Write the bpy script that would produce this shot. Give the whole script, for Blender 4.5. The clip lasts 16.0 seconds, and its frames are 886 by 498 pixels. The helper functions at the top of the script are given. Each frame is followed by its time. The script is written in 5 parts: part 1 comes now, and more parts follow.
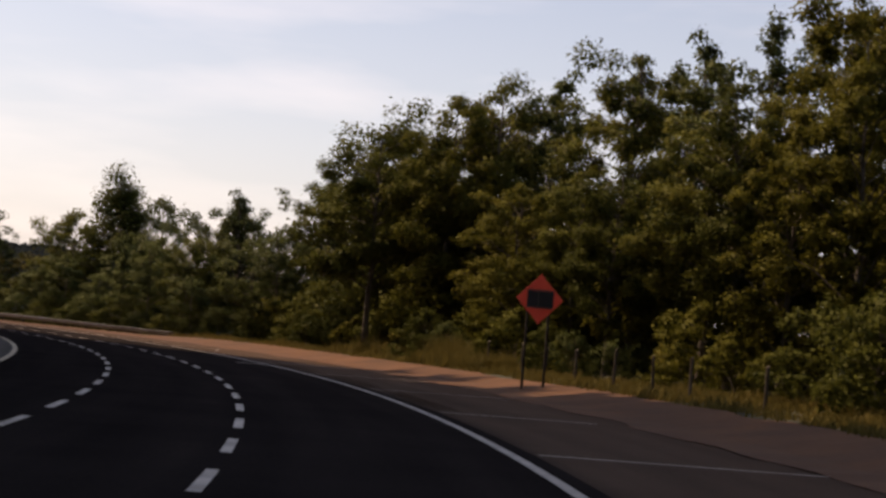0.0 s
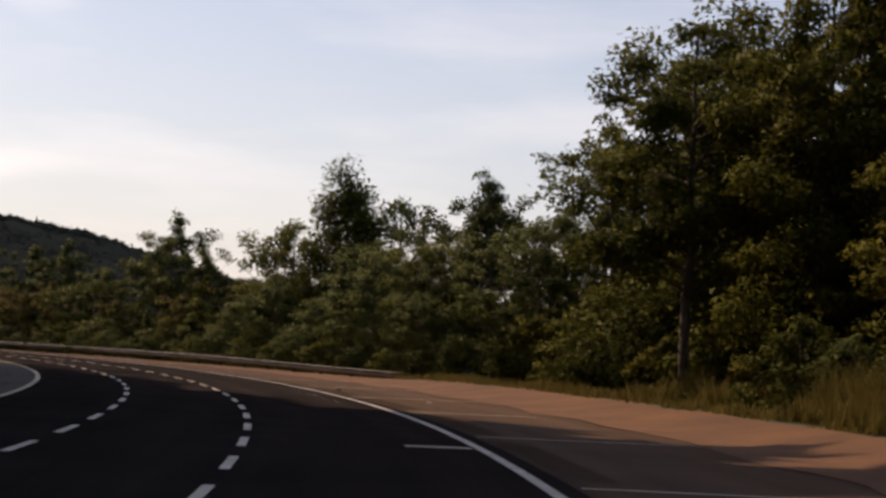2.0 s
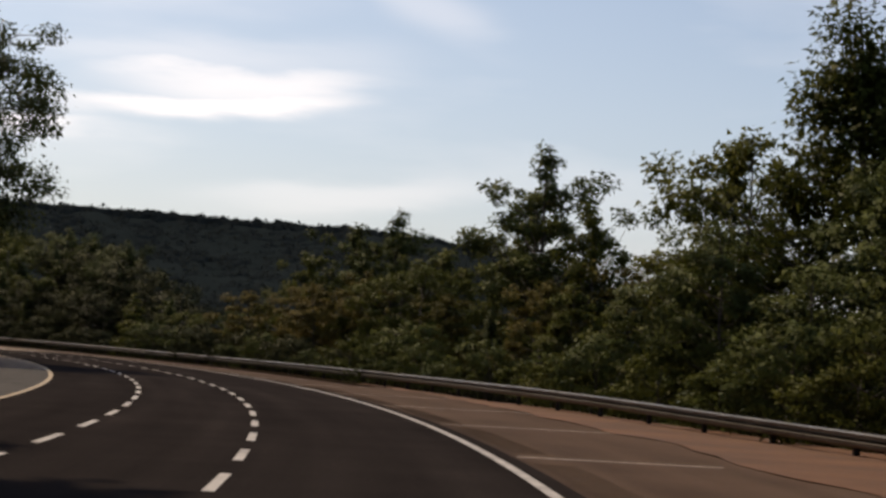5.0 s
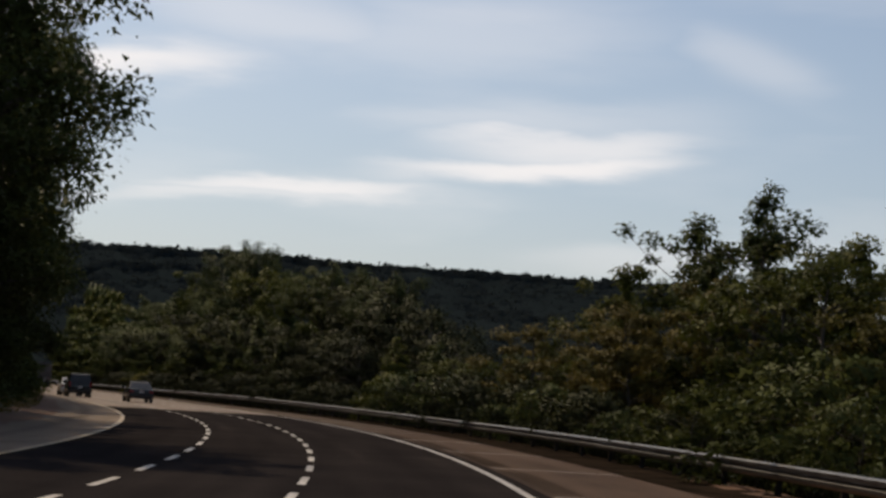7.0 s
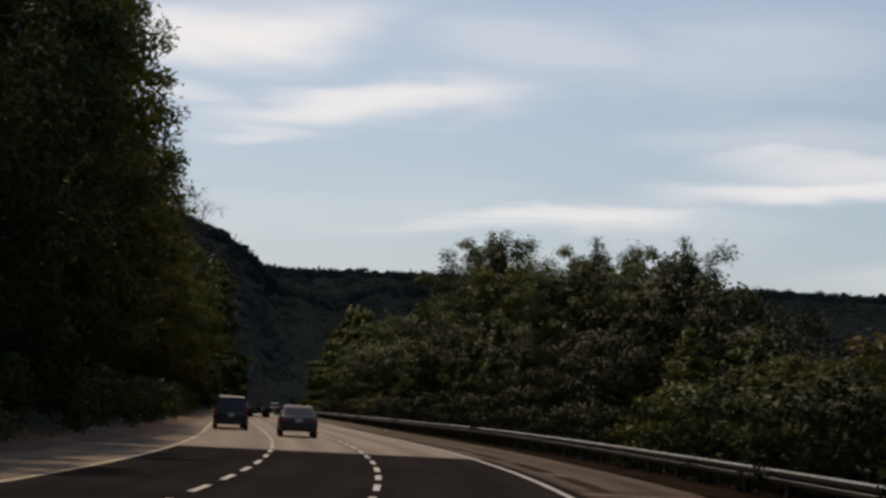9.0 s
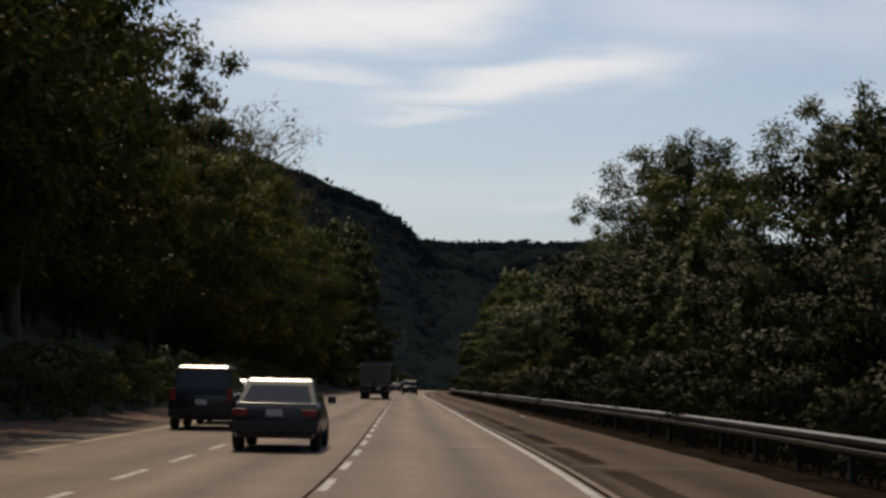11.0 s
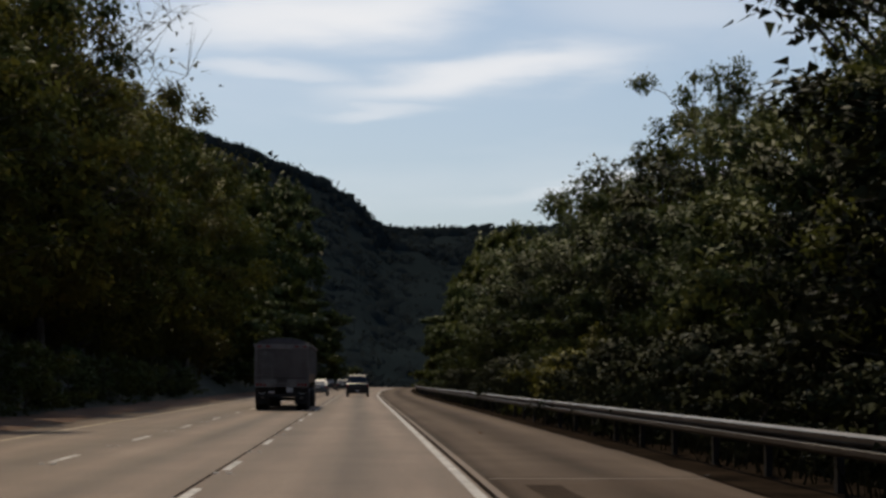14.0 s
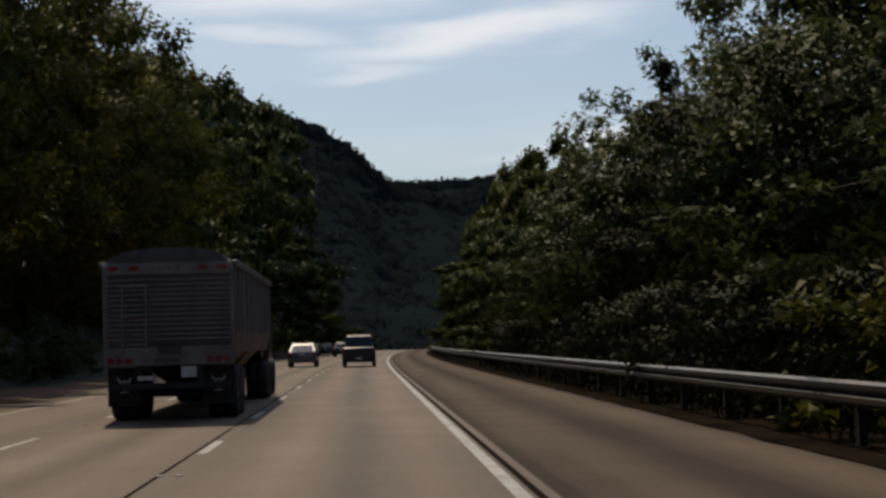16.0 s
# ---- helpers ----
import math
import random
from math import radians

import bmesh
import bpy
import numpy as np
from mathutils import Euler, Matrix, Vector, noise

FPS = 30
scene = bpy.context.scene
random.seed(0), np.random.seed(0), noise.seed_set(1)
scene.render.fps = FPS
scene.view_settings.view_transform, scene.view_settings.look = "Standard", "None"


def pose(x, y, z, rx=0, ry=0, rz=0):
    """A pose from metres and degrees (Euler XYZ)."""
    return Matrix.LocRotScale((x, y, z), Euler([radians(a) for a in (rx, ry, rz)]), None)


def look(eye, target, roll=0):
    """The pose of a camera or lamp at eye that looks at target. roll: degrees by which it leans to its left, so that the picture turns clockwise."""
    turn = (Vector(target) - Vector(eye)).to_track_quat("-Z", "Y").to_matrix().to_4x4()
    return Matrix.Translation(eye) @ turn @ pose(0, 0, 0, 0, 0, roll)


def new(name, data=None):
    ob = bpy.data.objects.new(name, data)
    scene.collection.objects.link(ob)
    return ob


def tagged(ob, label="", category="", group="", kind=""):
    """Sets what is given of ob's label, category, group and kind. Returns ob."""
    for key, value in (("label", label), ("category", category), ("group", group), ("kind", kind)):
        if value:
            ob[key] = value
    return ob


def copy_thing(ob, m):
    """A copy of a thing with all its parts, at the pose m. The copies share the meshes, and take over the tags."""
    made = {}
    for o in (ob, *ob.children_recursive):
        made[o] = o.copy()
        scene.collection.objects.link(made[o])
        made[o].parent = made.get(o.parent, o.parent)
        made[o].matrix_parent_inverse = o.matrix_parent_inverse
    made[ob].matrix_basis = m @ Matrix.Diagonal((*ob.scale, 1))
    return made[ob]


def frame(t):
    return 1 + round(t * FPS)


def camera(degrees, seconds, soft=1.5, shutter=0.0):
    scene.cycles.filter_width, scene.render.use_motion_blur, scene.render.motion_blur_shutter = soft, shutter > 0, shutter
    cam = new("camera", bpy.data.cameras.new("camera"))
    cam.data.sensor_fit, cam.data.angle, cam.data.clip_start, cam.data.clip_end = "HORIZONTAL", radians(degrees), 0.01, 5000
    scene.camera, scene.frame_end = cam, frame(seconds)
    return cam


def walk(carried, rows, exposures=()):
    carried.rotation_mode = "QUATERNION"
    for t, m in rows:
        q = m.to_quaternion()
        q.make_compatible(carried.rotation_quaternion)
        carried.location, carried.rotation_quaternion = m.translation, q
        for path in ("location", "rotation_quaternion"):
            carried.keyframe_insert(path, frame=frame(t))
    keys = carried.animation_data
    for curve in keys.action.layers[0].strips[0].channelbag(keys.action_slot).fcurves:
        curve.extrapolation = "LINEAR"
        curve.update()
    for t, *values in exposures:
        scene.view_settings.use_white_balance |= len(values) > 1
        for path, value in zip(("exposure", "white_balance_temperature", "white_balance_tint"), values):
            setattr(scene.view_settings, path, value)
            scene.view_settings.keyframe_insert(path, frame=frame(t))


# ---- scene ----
cam = camera(29.29, 16.0, 2.9)

# seconds, eye, tilt, turn, lean
PATH = [
    (0, -0.316, 0.000, 1.42, 93.05, 1.24, 4.75),
    (0.5, -0.565, 8.716, 1.42, 92.60, 4.19, 4.09),
    (1, -1.033, 17.571, 1.42, 93.42, 5.37, 2.36),
    (1.5, -1.926, 26.544, 1.42, 93.82, 7.61, 2.29),
    (2, -3.345, 35.597, 1.42, 93.53, 11.01, 2.80),
    (2.5, -5.158, 44.726, 1.42, 93.36, 13.55, 3.90),
    (3, -7.291, 53.934, 1.42, 92.21, 16.04, 4.10),
    (3.5, -9.844, 63.186, 1.42, 91.60, 17.89, 2.81),
    (4, -12.872, 72.446, 1.42, 92.65, 19.91, 3.28),
    (4.5, -16.314, 81.703, 1.42, 92.94, 22.51, 3.35),
    (5, -20.201, 90.919, 1.42, 93.65, 25.41, 3.35),
    (5.5, -24.536, 100.072, 1.42, 94.48, 28.41, 3.35),
    (6, -29.316, 109.143, 1.42, 95.19, 31.30, 3.35),
    (6.5, -34.531, 118.117, 1.42, 95.48, 33.88, 3.35),
    (7, -40.025, 127.078, 1.42, 95.11, 36.63, 3.45),
    (7.5, -46.146, 135.778, 1.42, 95.01, 39.72, 3.10),
    (8, -52.726, 144.292, 1.42, 95.88, 42.18, 3.40),
    (8.5, -59.574, 152.754, 1.42, 95.93, 43.70, 3.05),
    (9, -66.828, 161.043, 1.42, 95.55, 46.23, 2.85),
    (9.5, -74.409, 169.211, 1.42, 95.25, 47.64, 2.30),
    (10, -82.429, 177.135, 1.42, 95.00, 50.10, 1.50),
    (10.5, -90.718, 184.964, 1.42, 94.88, 51.41, 1.24),
    (11, -99.327, 192.640, 1.42, 94.58, 51.81, 1.24),
    (11.5, -108.249, 200.158, 1.42, 94.24, 51.65, 1.23),
    (12, -117.453, 207.539, 1.42, 93.95, 51.38, 1.22),
    (12.5, -126.836, 214.774, 1.42, 93.83, 51.46, 1.22),
    (13, -136.172, 222.015, 1.42, 93.84, 50.44, -0.16),
    (13.5, -145.659, 229.002, 1.42, 94.65, 49.97, -0.83),
    (14, -155.033, 236.084, 1.42, 94.44, 50.35, 0.28),
    (14.5, -164.425, 243.088, 1.42, 93.70, 50.00, 0.21),
    (15, -173.742, 250.137, 1.42, 92.05, 51.13, -0.25),
    (15.5, -183.054, 257.172, 1.42, 93.24, 51.16, -0.53),
    (16, -192.349, 264.244, 1.42, 93.09, 50.39, -1.53),
]
EXPOSURE = [(0.0, 0.68, 7850, 22), (2.5, 0.5, 7450, 19), (4.0, 0.40, 7050, 15), (6.5, -0.04, 6600, 9), (10.0, -0.22, 6500, 8), (13.0, -0.22, 6250, 6), (16.0, -0.24, 6150, 6)]
walk(cam, [(t, pose(x, y, z, tilt, 0, turn) @ pose(0, 0, 0, 0, 0, lean)) for t, x, y, z, tilt, turn, lean in PATH], EXPOSURE)

# the road's bends: curvature every 20 m from s = -20 m on
BEND = [0.00595, 0.00536, 0.00478, 0.00423, 0.00411, 0.00428, 0.00427, 0.00403, 0.00368, 0.00328, 0.00303, 0.00299, 0.00274, 0.00181, 0.00061, -8e-05, -7e-05, 7e-05, 4e-05, 3e-05, 0.0, -5e-05, -5e-05, -0.0003]

# ---- light ----
SUN_TURN, SUN_HEIGHT = 62.0, 48.0   # degrees to the left of +y, and above the horizon
world = bpy.data.worlds.new("sky")
scene.world = world
world.use_nodes = True
wn, wl = world.node_tree.nodes, world.node_tree.links


def wmath(op, a, b=None, clamp=False):
    n = wn.new("ShaderNodeMath")
    n.operation, n.use_clamp = op, clamp
    for i, v in enumerate((a, b)):
        if v is None:
            continue
        if isinstance(v, (int, float)):
            n.inputs[i].default_value = v
        else:
            wl.new(v, n.inputs[i])
    return n.outputs[0]


background = wn["Background"]
sky = wn.new("ShaderNodeTexSky")
sky.sky_type, sky.sun_disc = "NISHITA", False
sky.sun_elevation, sky.sun_rotation = radians(SUN_HEIGHT), radians(-SUN_TURN)
sky.air_density, sky.dust_density, sky.ozone_density = 1.0, 1.2, 1.2
coords = wn.new("ShaderNodeTexCoord")
split = wn.new("ShaderNodeSeparateXYZ")
wl.new(coords.outputs["Generated"], split.inputs[0])
turn_ = wmath("ARCTAN2", wmath("MULTIPLY", split.outputs[0], -1.0), split.outputs[1])
turn_ = wmath("MULTIPLY", turn_, 180 / math.pi)
rise_ = wmath("MULTIPLY", wmath("ARCSINE", split.outputs[2]), 180 / math.pi)
# ragged edges for the cloud streaks
ragged = wn.new("ShaderNodeTexNoise")
ragged.inputs["Scale"].default_value, ragged.inputs["Detail"].default_value = 9.0, 7.0
stretch = wn.new("ShaderNodeMapping")
stretch.inputs["Scale"].default_value = (1.0, 1.0, 5.0)
wl.new(coords.outputs["Generated"], stretch.inputs[0])
wl.new(stretch.outputs[0], ragged.inputs["Vector"])
wisp = wmath("SUBTRACT", ragged.outputs[0], 0.5)
turn_w = wmath("ADD", turn_, wmath("MULTIPLY", wisp, 4.0))
rise_w = wmath("ADD", rise_, wmath("MULTIPLY", wisp, 1.7))
# streaks of thin cloud: turn, height, half length, half thickness, slope, density
STREAKS = [
    (48.8, 10.35, 5.0, 0.72, -0.14, 1.0), (54.5, 12.25, 6.0, 1.0, -0.12, 1.0), (33.8, 8.2, 4.4, 0.5, -0.11, 1.0), (32.6, 8.95, 4.2, 0.5, -0.06, 0.75),
    (41.6, 6.85, 4.4, 0.32, -0.02, 0.85), (35.0, 9.5, 4.4, 0.45, -0.05, 0.2), (36.5, 12.4, 6.0, 1.2, -0.05, 0.3),
    (26.5, 11.8, 2.6, 0.8, 0.35, 0.28), (56.0, 10.25, 2.4, 0.32, 0.0, 0.55), (52.5, 9.0, 2.4, 0.22, 0.0, 0.55),
    (42.6, 6.5, 6.0, 0.28, -0.06, 0.5), (31.5, 9.8, 4.4, 0.7, -0.05, 0.2), (28.5, 5.3, 4.6, 0.7, -0.1, 0.35), (43.0, 12.5, 4.0, 1.0, 0.05, 0.4), (30.0, 9.5, 3.0, 0.6, 0.0, 0.18),
]
cover = None
for a, e, wide, thick, slope, dense in STREAKS:
    da = wmath("SUBTRACT", turn_w, a)
    de = wmath("SUBTRACT", wmath("SUBTRACT", rise_w, e), wmath("MULTIPLY", da, slope))
    q = wmath("ADD", wmath("POWER", wmath("ABSOLUTE", wmath("DIVIDE", da, wide)), 2.5), wmath("POWER", wmath("ABSOLUTE", wmath("DIVIDE", de, thick)), 2.0))
    g = wmath("MULTIPLY", wmath("POWER", 2.718, wmath("MULTIPLY", wmath("POWER", q, 1.35), -1.0)), dense)
    cover = g if cover is None else wmath("MAXIMUM", cover, g)
veil = wn.new("ShaderNodeTexNoise")
veil.inputs["Scale"].default_value, veil.inputs["Detail"].default_value = 4.0, 5.0
wl.new(stretch.outputs[0], veil.inputs["Vector"])
thin = wmath("MULTIPLY", wmath("SUBTRACT", veil.outputs[0], 0.46), 0.9, clamp=True)
cover = wmath("MULTIPLY", wmath("ADD", cover, thin), 0.85, clamp=True)
# pale haze that thins out upwards
haze = wmath("MULTIPLY", wmath("POWER", 2.718, wmath("MULTIPLY", wmath("MAXIMUM", rise_, 0.0), -0.11)), 0.62)
mix1 = wn.new("ShaderNodeMixRGB")
wl.new(haze, mix1.inputs[0])
wl.new(sky.outputs[0], mix1.inputs[1])
mix1.inputs[2].default_value = (5.4, 5.75, 7.1, 1)
mix2 = wn.new("ShaderNodeMixRGB")
wl.new(cover, mix2.inputs[0])
wl.new(mix1.outputs[0], mix2.inputs[1])
mix2.inputs[2].default_value = (11.6, 11.0, 10.9, 1)
wl.new(mix2.outputs[0], background.inputs[0])
background.inputs[1].default_value = 0.09

sun = new("sun", bpy.data.lights.new("sun", "SUN"))
sun.data.energy, sun.data.angle, sun.data.color = 2.6, radians(0.6), (1.0, 0.80, 0.57)
a, e = radians(SUN_TURN), radians(SUN_HEIGHT)
sun.matrix_world = look((0, 0, 0), (math.sin(a) * math.cos(e), -math.cos(a) * math.cos(e), -math.sin(e)))


# ---- the road's line ----
STEP = np.arange(-20, 660, 1.0)
TURN = np.cumsum(np.interp(STEP, -20 + 20 * np.arange(len(BEND)), BEND))
TURN -= TURN[20]
LINE_X, LINE_Y = np.cumsum(-np.sin(TURN)), np.cumsum(np.cos(TURN))
LINE_X -= LINE_X[20]
LINE_Y -= LINE_Y[20]


def along(s):
    """Place and turn of the road's line at s metres."""
    t = float(np.interp(s, STEP, TURN))
    x, y = float(np.interp(s, STEP, LINE_X)), float(np.interp(s, STEP, LINE_Y))
    if s < -20:
        x, y = x + math.sin(t) * (-20 - s), y - math.cos(t) * (-20 - s)
    return x, y, t


def spot(s, u, z=0.0):
    """A place s metres along the road, u metres to the right of its line."""
    x, y, t = along(s)
    return Vector((x + u * math.cos(t), y + u * math.sin(t), z))


def stand(s, u, z=0.0, turn=0.0):
    x, y, t = along(s)
    return pose(x + u * math.cos(t), y + u * math.sin(t), z, 0, 0, math.degrees(t) + turn)


def smooth(a, b, x):
    k = min(max((x - a) / (b - a), 0.0), 1.0)
    return k * k * (3 - 2 * k)


LANE_EDGE, LANE_1 = 1.62, -1.95


def lane_2(s):
    return -4.65 - 0.30 * smooth(170, 240, s) - 0.17 * smooth(290, 330, s)


def left_edge(s):
    return -7.3 - 0.75 * smooth(120, 250, s)


def narrow(s):
    """How much narrower the left shoulder grows along the straight."""
    return 1.2 * smooth(215, 290, s)


def lie(s, u):
    """Height of the ground."""
    z = 0.0
    if u > 6.2:
        open_side = smooth(104, 122, s)
        bank = 0.35 * smooth(6.4, 9.5, u) + 0.05 * max(min(u, 24) - 11, 0)
        edge = 7.4 + 4.4 * (1 - smooth(112, 170, s))
        drop = -0.28 * max(min(u, 24) - edge, 0)
        z = bank * (1 - open_side) + drop * open_side
    if u < left_edge(s) - 3.0 + narrow(s):
        d = left_edge(s) - 3.0 + narrow(s) - u
        z = 0.10 * min(d, 2) + (1.0 - 0.4 * smooth(130, 190, s)) * max(min(d, 90) - 2, 0)
    if abs(u) > 12:
        z += 0.5 * noise.noise((s * 0.06, u * 0.06, 0.0)) * min((abs(u) - 12) / 8, 1)
    return z


# ---- materials ----
def material(name, rough=0.6, metal=0.0):
    m = bpy.data.materials.new(name)
    m.use_nodes = True
    b = m.node_tree.nodes["Principled BSDF"]
    b.inputs["Roughness"].default_value, b.inputs["Metallic"].default_value = rough, metal
    return m, m.node_tree.nodes, m.node_tree.links, b


def ramp(nodes, stops):
    r = nodes.new("ShaderNodeValToRGB")
    while len(r.color_ramp.elements) < len(stops):
        r.color_ramp.elements.new(0.5)
    for el, (p, c) in zip(r.color_ramp.elements, stops):
        el.position, el.color = p, (*c, 1)
    return r


def grainy(name, low, high, scale, fine, rough=0.7, metal=0.0, bump=0.2, where="Object", spec=0.5, squeeze=(1, 1, 1), vary=0.0):
    """A surface whose colour drifts between two tones at two scales, with fine relief."""
    m, nodes, links, b = material(name, rough, metal)
    b.inputs["Specular IOR Level"].default_value = spec
    tc = nodes.new("ShaderNodeTexCoord")
    mp = nodes.new("ShaderNodeMapping")
    mp.inputs["Scale"].default_value = squeeze
    links.new(tc.outputs[where], mp.inputs[0])
    n1, n2 = nodes.new("ShaderNodeTexNoise"), nodes.new("ShaderNodeTexNoise")
    n1.inputs["Scale"].default_value, n1.inputs["Detail"].default_value = scale, 6
    n2.inputs["Scale"].default_value, n2.inputs["Detail"].default_value = fine, 3
    links.new(mp.outputs[0], n1.inputs["Vector"])
    links.new(tc.outputs[where], n2.inputs["Vector"])
    mid = nodes.new("ShaderNodeMath")
    mid.operation = "MULTIPLY_ADD"
    links.new(n2.outputs[0], mid.inputs[0])
    mid.inputs[1].default_value = 0.5
    half = nodes.new("ShaderNodeMath")
    half.operation = "MULTIPLY_ADD"
    links.new(n1.outputs[0], half.inputs[0])
    half.inputs[1].default_value, half.inputs[2].default_value = 1.3, -0.4
    links.new(half.outputs[0], mid.inputs[2])
    last = mid.outputs[0]
    if vary:
        info = nodes.new("ShaderNodeObjectInfo")
        add = nodes.new("ShaderNodeMath")
        add.operation = "MULTIPLY_ADD"
        links.new(info.outputs["Random"], add.inputs[0])
        add.inputs[1].default_value = vary
        links.new(last, add.inputs[2])
        last = add.outputs[0]
    r = ramp(nodes, [(0.25, low), (0.85, high)])
    links.new(last, r.inputs[0])
    links.new(r.outputs[0], b.inputs["Base Color"])
    if bump:
        bp = nodes.new("ShaderNodeBump")
        bp.inputs["Strength"].default_value, bp.inputs["Distance"].default_value = bump, 0.02
        links.new(n2.outputs[0], bp.inputs["Height"])
        links.new(bp.outputs[0], b.inputs["Normal"])
    return m


def road_surface(name, low, high, wear, rough, bands, crack, spec=0.15):
    """Paving laid out by metres along and across: grain, stains drawn out along the way, and paler or darker wheel tracks."""
    m, nodes, links, b = material(name, rough)
    b.inputs["Specular IOR Level"].default_value = spec
    uv = nodes.new("ShaderNodeUVMap")
    sep = nodes.new("ShaderNodeSeparateXYZ")
    links.new(uv.outputs[0], sep.inputs[0])
    mp = nodes.new("ShaderNodeMapping")
    mp.inputs["Scale"].default_value = (0.06, 1.1, 1)
    links.new(uv.outputs[0], mp.inputs[0])
    stain, grain, blot = (nodes.new("ShaderNodeTexNoise") for _ in range(3))
    for n, sc, de in ((stain, 1.0, 6), (grain, 14.0, 5), (blot, 0.35, 6)):
        n.inputs["Scale"].default_value, n.inputs["Detail"].default_value = sc, de
    links.new(mp.outputs[0], stain.inputs["Vector"])
    links.new(uv.outputs[0], grain.inputs["Vector"])
    links.new(uv.outputs[0], blot.inputs["Vector"])

    def calc(op, x, y, z=None):
        n = nodes.new("ShaderNodeMath")
        n.operation = op
        for i, v in enumerate((x, y, z)):
            if v is None:
                continue
            if isinstance(v, (int, float)):
                n.inputs[i].default_value = v
            else:
                links.new(v, n.inputs[i])
        return n.outputs[0]

    total = calc("MULTIPLY_ADD", grain.outputs[0], 0.35, calc("MULTIPLY_ADD", stain.outputs[0], 0.55, calc("MULTIPLY", blot.outputs[0], 0.4)))
    total = calc("SUBTRACT", total, 0.15)
    for centre, width, amount in bands:
        off = calc("DIVIDE", calc("SUBTRACT", sep.outputs[1], centre), width)
        total = calc("MULTIPLY_ADD", calc("POWER", 2.718, calc("MULTIPLY", calc("MULTIPLY", off, off), -1.0)), amount, total)
    r = ramp(nodes, [(0.2, low), (0.62, high), (0.95, wear)])
    links.new(total, r.inputs[0])
    colour = r.outputs[0]
    if crack:
        cr = nodes.new("ShaderNodeTexVoronoi")
        cr.feature = "DISTANCE_TO_EDGE"
        cr.inputs["Scale"].default_value = crack
        bend = nodes.new("ShaderNodeMixRGB")
        bend.inputs[0].default_value = 0.25
        links.new(uv.outputs[0], bend.inputs[1])
        links.new(blot.outputs[1], bend.inputs[2])
        links.new(bend.outputs[0], cr.inputs["Vector"])
        rr = ramp(nodes, [(0.0, (0.45, 0.42, 0.4)), (0.012, (1, 1, 1))])
        links.new(cr.outputs[0], rr.inputs[0])
        mul = nodes.new("ShaderNodeMixRGB")
        mul.blend_type = "MULTIPLY"
        mul.inputs[0].default_value = 1.0
        links.new(colour, mul.inputs[1])
        links.new(rr.outputs[0], mul.inputs[2])
        colour = mul.outputs[0]
    links.new(colour, b.inputs["Base Color"])
    fine = nodes.new("ShaderNodeTexNoise")
    fine.inputs["Scale"].default_value = 60
    links.new(uv.outputs[0], fine.inputs["Vector"])
    bp = nodes.new("ShaderNodeBump")
    bp.inputs["Strength"].default_value, bp.inputs["Distance"].default_value = 0.35, 0.01
    links.new(fine.outputs[0], bp.inputs["Height"])
    links.new(bp.outputs[0], b.inputs["Normal"])
    return m


def leafy(name, dark, light, tip, glow=0.31, spec=0.04, own=0.22):
    """Leaves: each one its own tone, thin enough to let some sun through."""
    m, nodes, links, b = material(name, 0.55)
    b.inputs["Specular IOR Level"].default_value = spec
    geo, info = nodes.new("ShaderNodeNewGeometry"), nodes.new("ShaderNodeObjectInfo")
    add = nodes.new("ShaderNodeMath")
    add.operation = "MULTIPLY_ADD"
    links.new(info.outputs["Random"], add.inputs[0])
    add.inputs[1].default_value = 0.55
    half = nodes.new("ShaderNodeMath")
    half.operation = "MULTIPLY_ADD"
    half.inputs[2].default_value = 0.1
    links.new(geo.outputs["Random Per Island"], half.inputs[0])
    half.inputs[1].default_value = own
    links.new(half.outputs[0], add.inputs[2])
    r = ramp(nodes, [(0.05, dark), (0.6, light), (1.0, tip)])
    links.new(add.outputs[0], r.inputs[0])
    links.new(r.outputs[0], b.inputs["Base Color"])
    thin_ = nodes.new("ShaderNodeBsdfTranslucent")
    links.new(r.outputs[0], thin_.inputs[0])
    mixs = nodes.new("ShaderNodeMixShader")
    mixs.inputs[0].default_value = glow
    links.new(b.outputs[0], mixs.inputs[1])
    links.new(thin_.outputs[0], mixs.inputs[2])
    links.new(mixs.outputs[0], nodes["Material Output"].inputs[0])
    return m


def plain(name, colour, rough=0.5, metal=0.0, glow=0.0):
    m, nodes, links, b = material(name, rough, metal)
    b.inputs["Base Color"].default_value = (*colour, 1)
    if glow:
        b.inputs["Emission Color"].default_value, b.inputs["Emission Strength"].default_value = (*colour, 1), glow
    return m


ASPHALT = road_surface("asphalt", (0.0140, 0.0125, 0.0128), (0.0315, 0.0270, 0.0262), (0.056, 0.0465, 0.0425), 0.88, [(-0.9, 0.35, 0.08), (0.9, 0.35, 0.08), (-4.1, 0.35, 0.07), (-2.6, 0.35, 0.06)], 0, spec=0.0)
CONCRETE = road_surface("concrete", (0.102, 0.0716, 0.0499), (0.204, 0.145, 0.103), (0.326, 0.237, 0.171), 0.7, [(0.95, 0.4, 0.18), (-0.85, 0.4, 0.18), (0.05, 0.32, -0.20), (-1.75, 0.3, -0.10), (-2.7, 0.4, 0.14), (-4.3, 0.4, 0.16), (-3.5, 0.3, -0.18), (-6.8, 0.6, 0.1), (-5.4, 0.4, -0.12)], 0.0)
SHOULDER = road_surface("shoulder_concrete", (0.049, 0.0308, 0.0218), (0.108, 0.0712, 0.0505), (0.19, 0.133, 0.0985), 0.95, [(2.0, 0.22, -0.25), (3.4, 0.5, -0.08)], 0, spec=0.05)
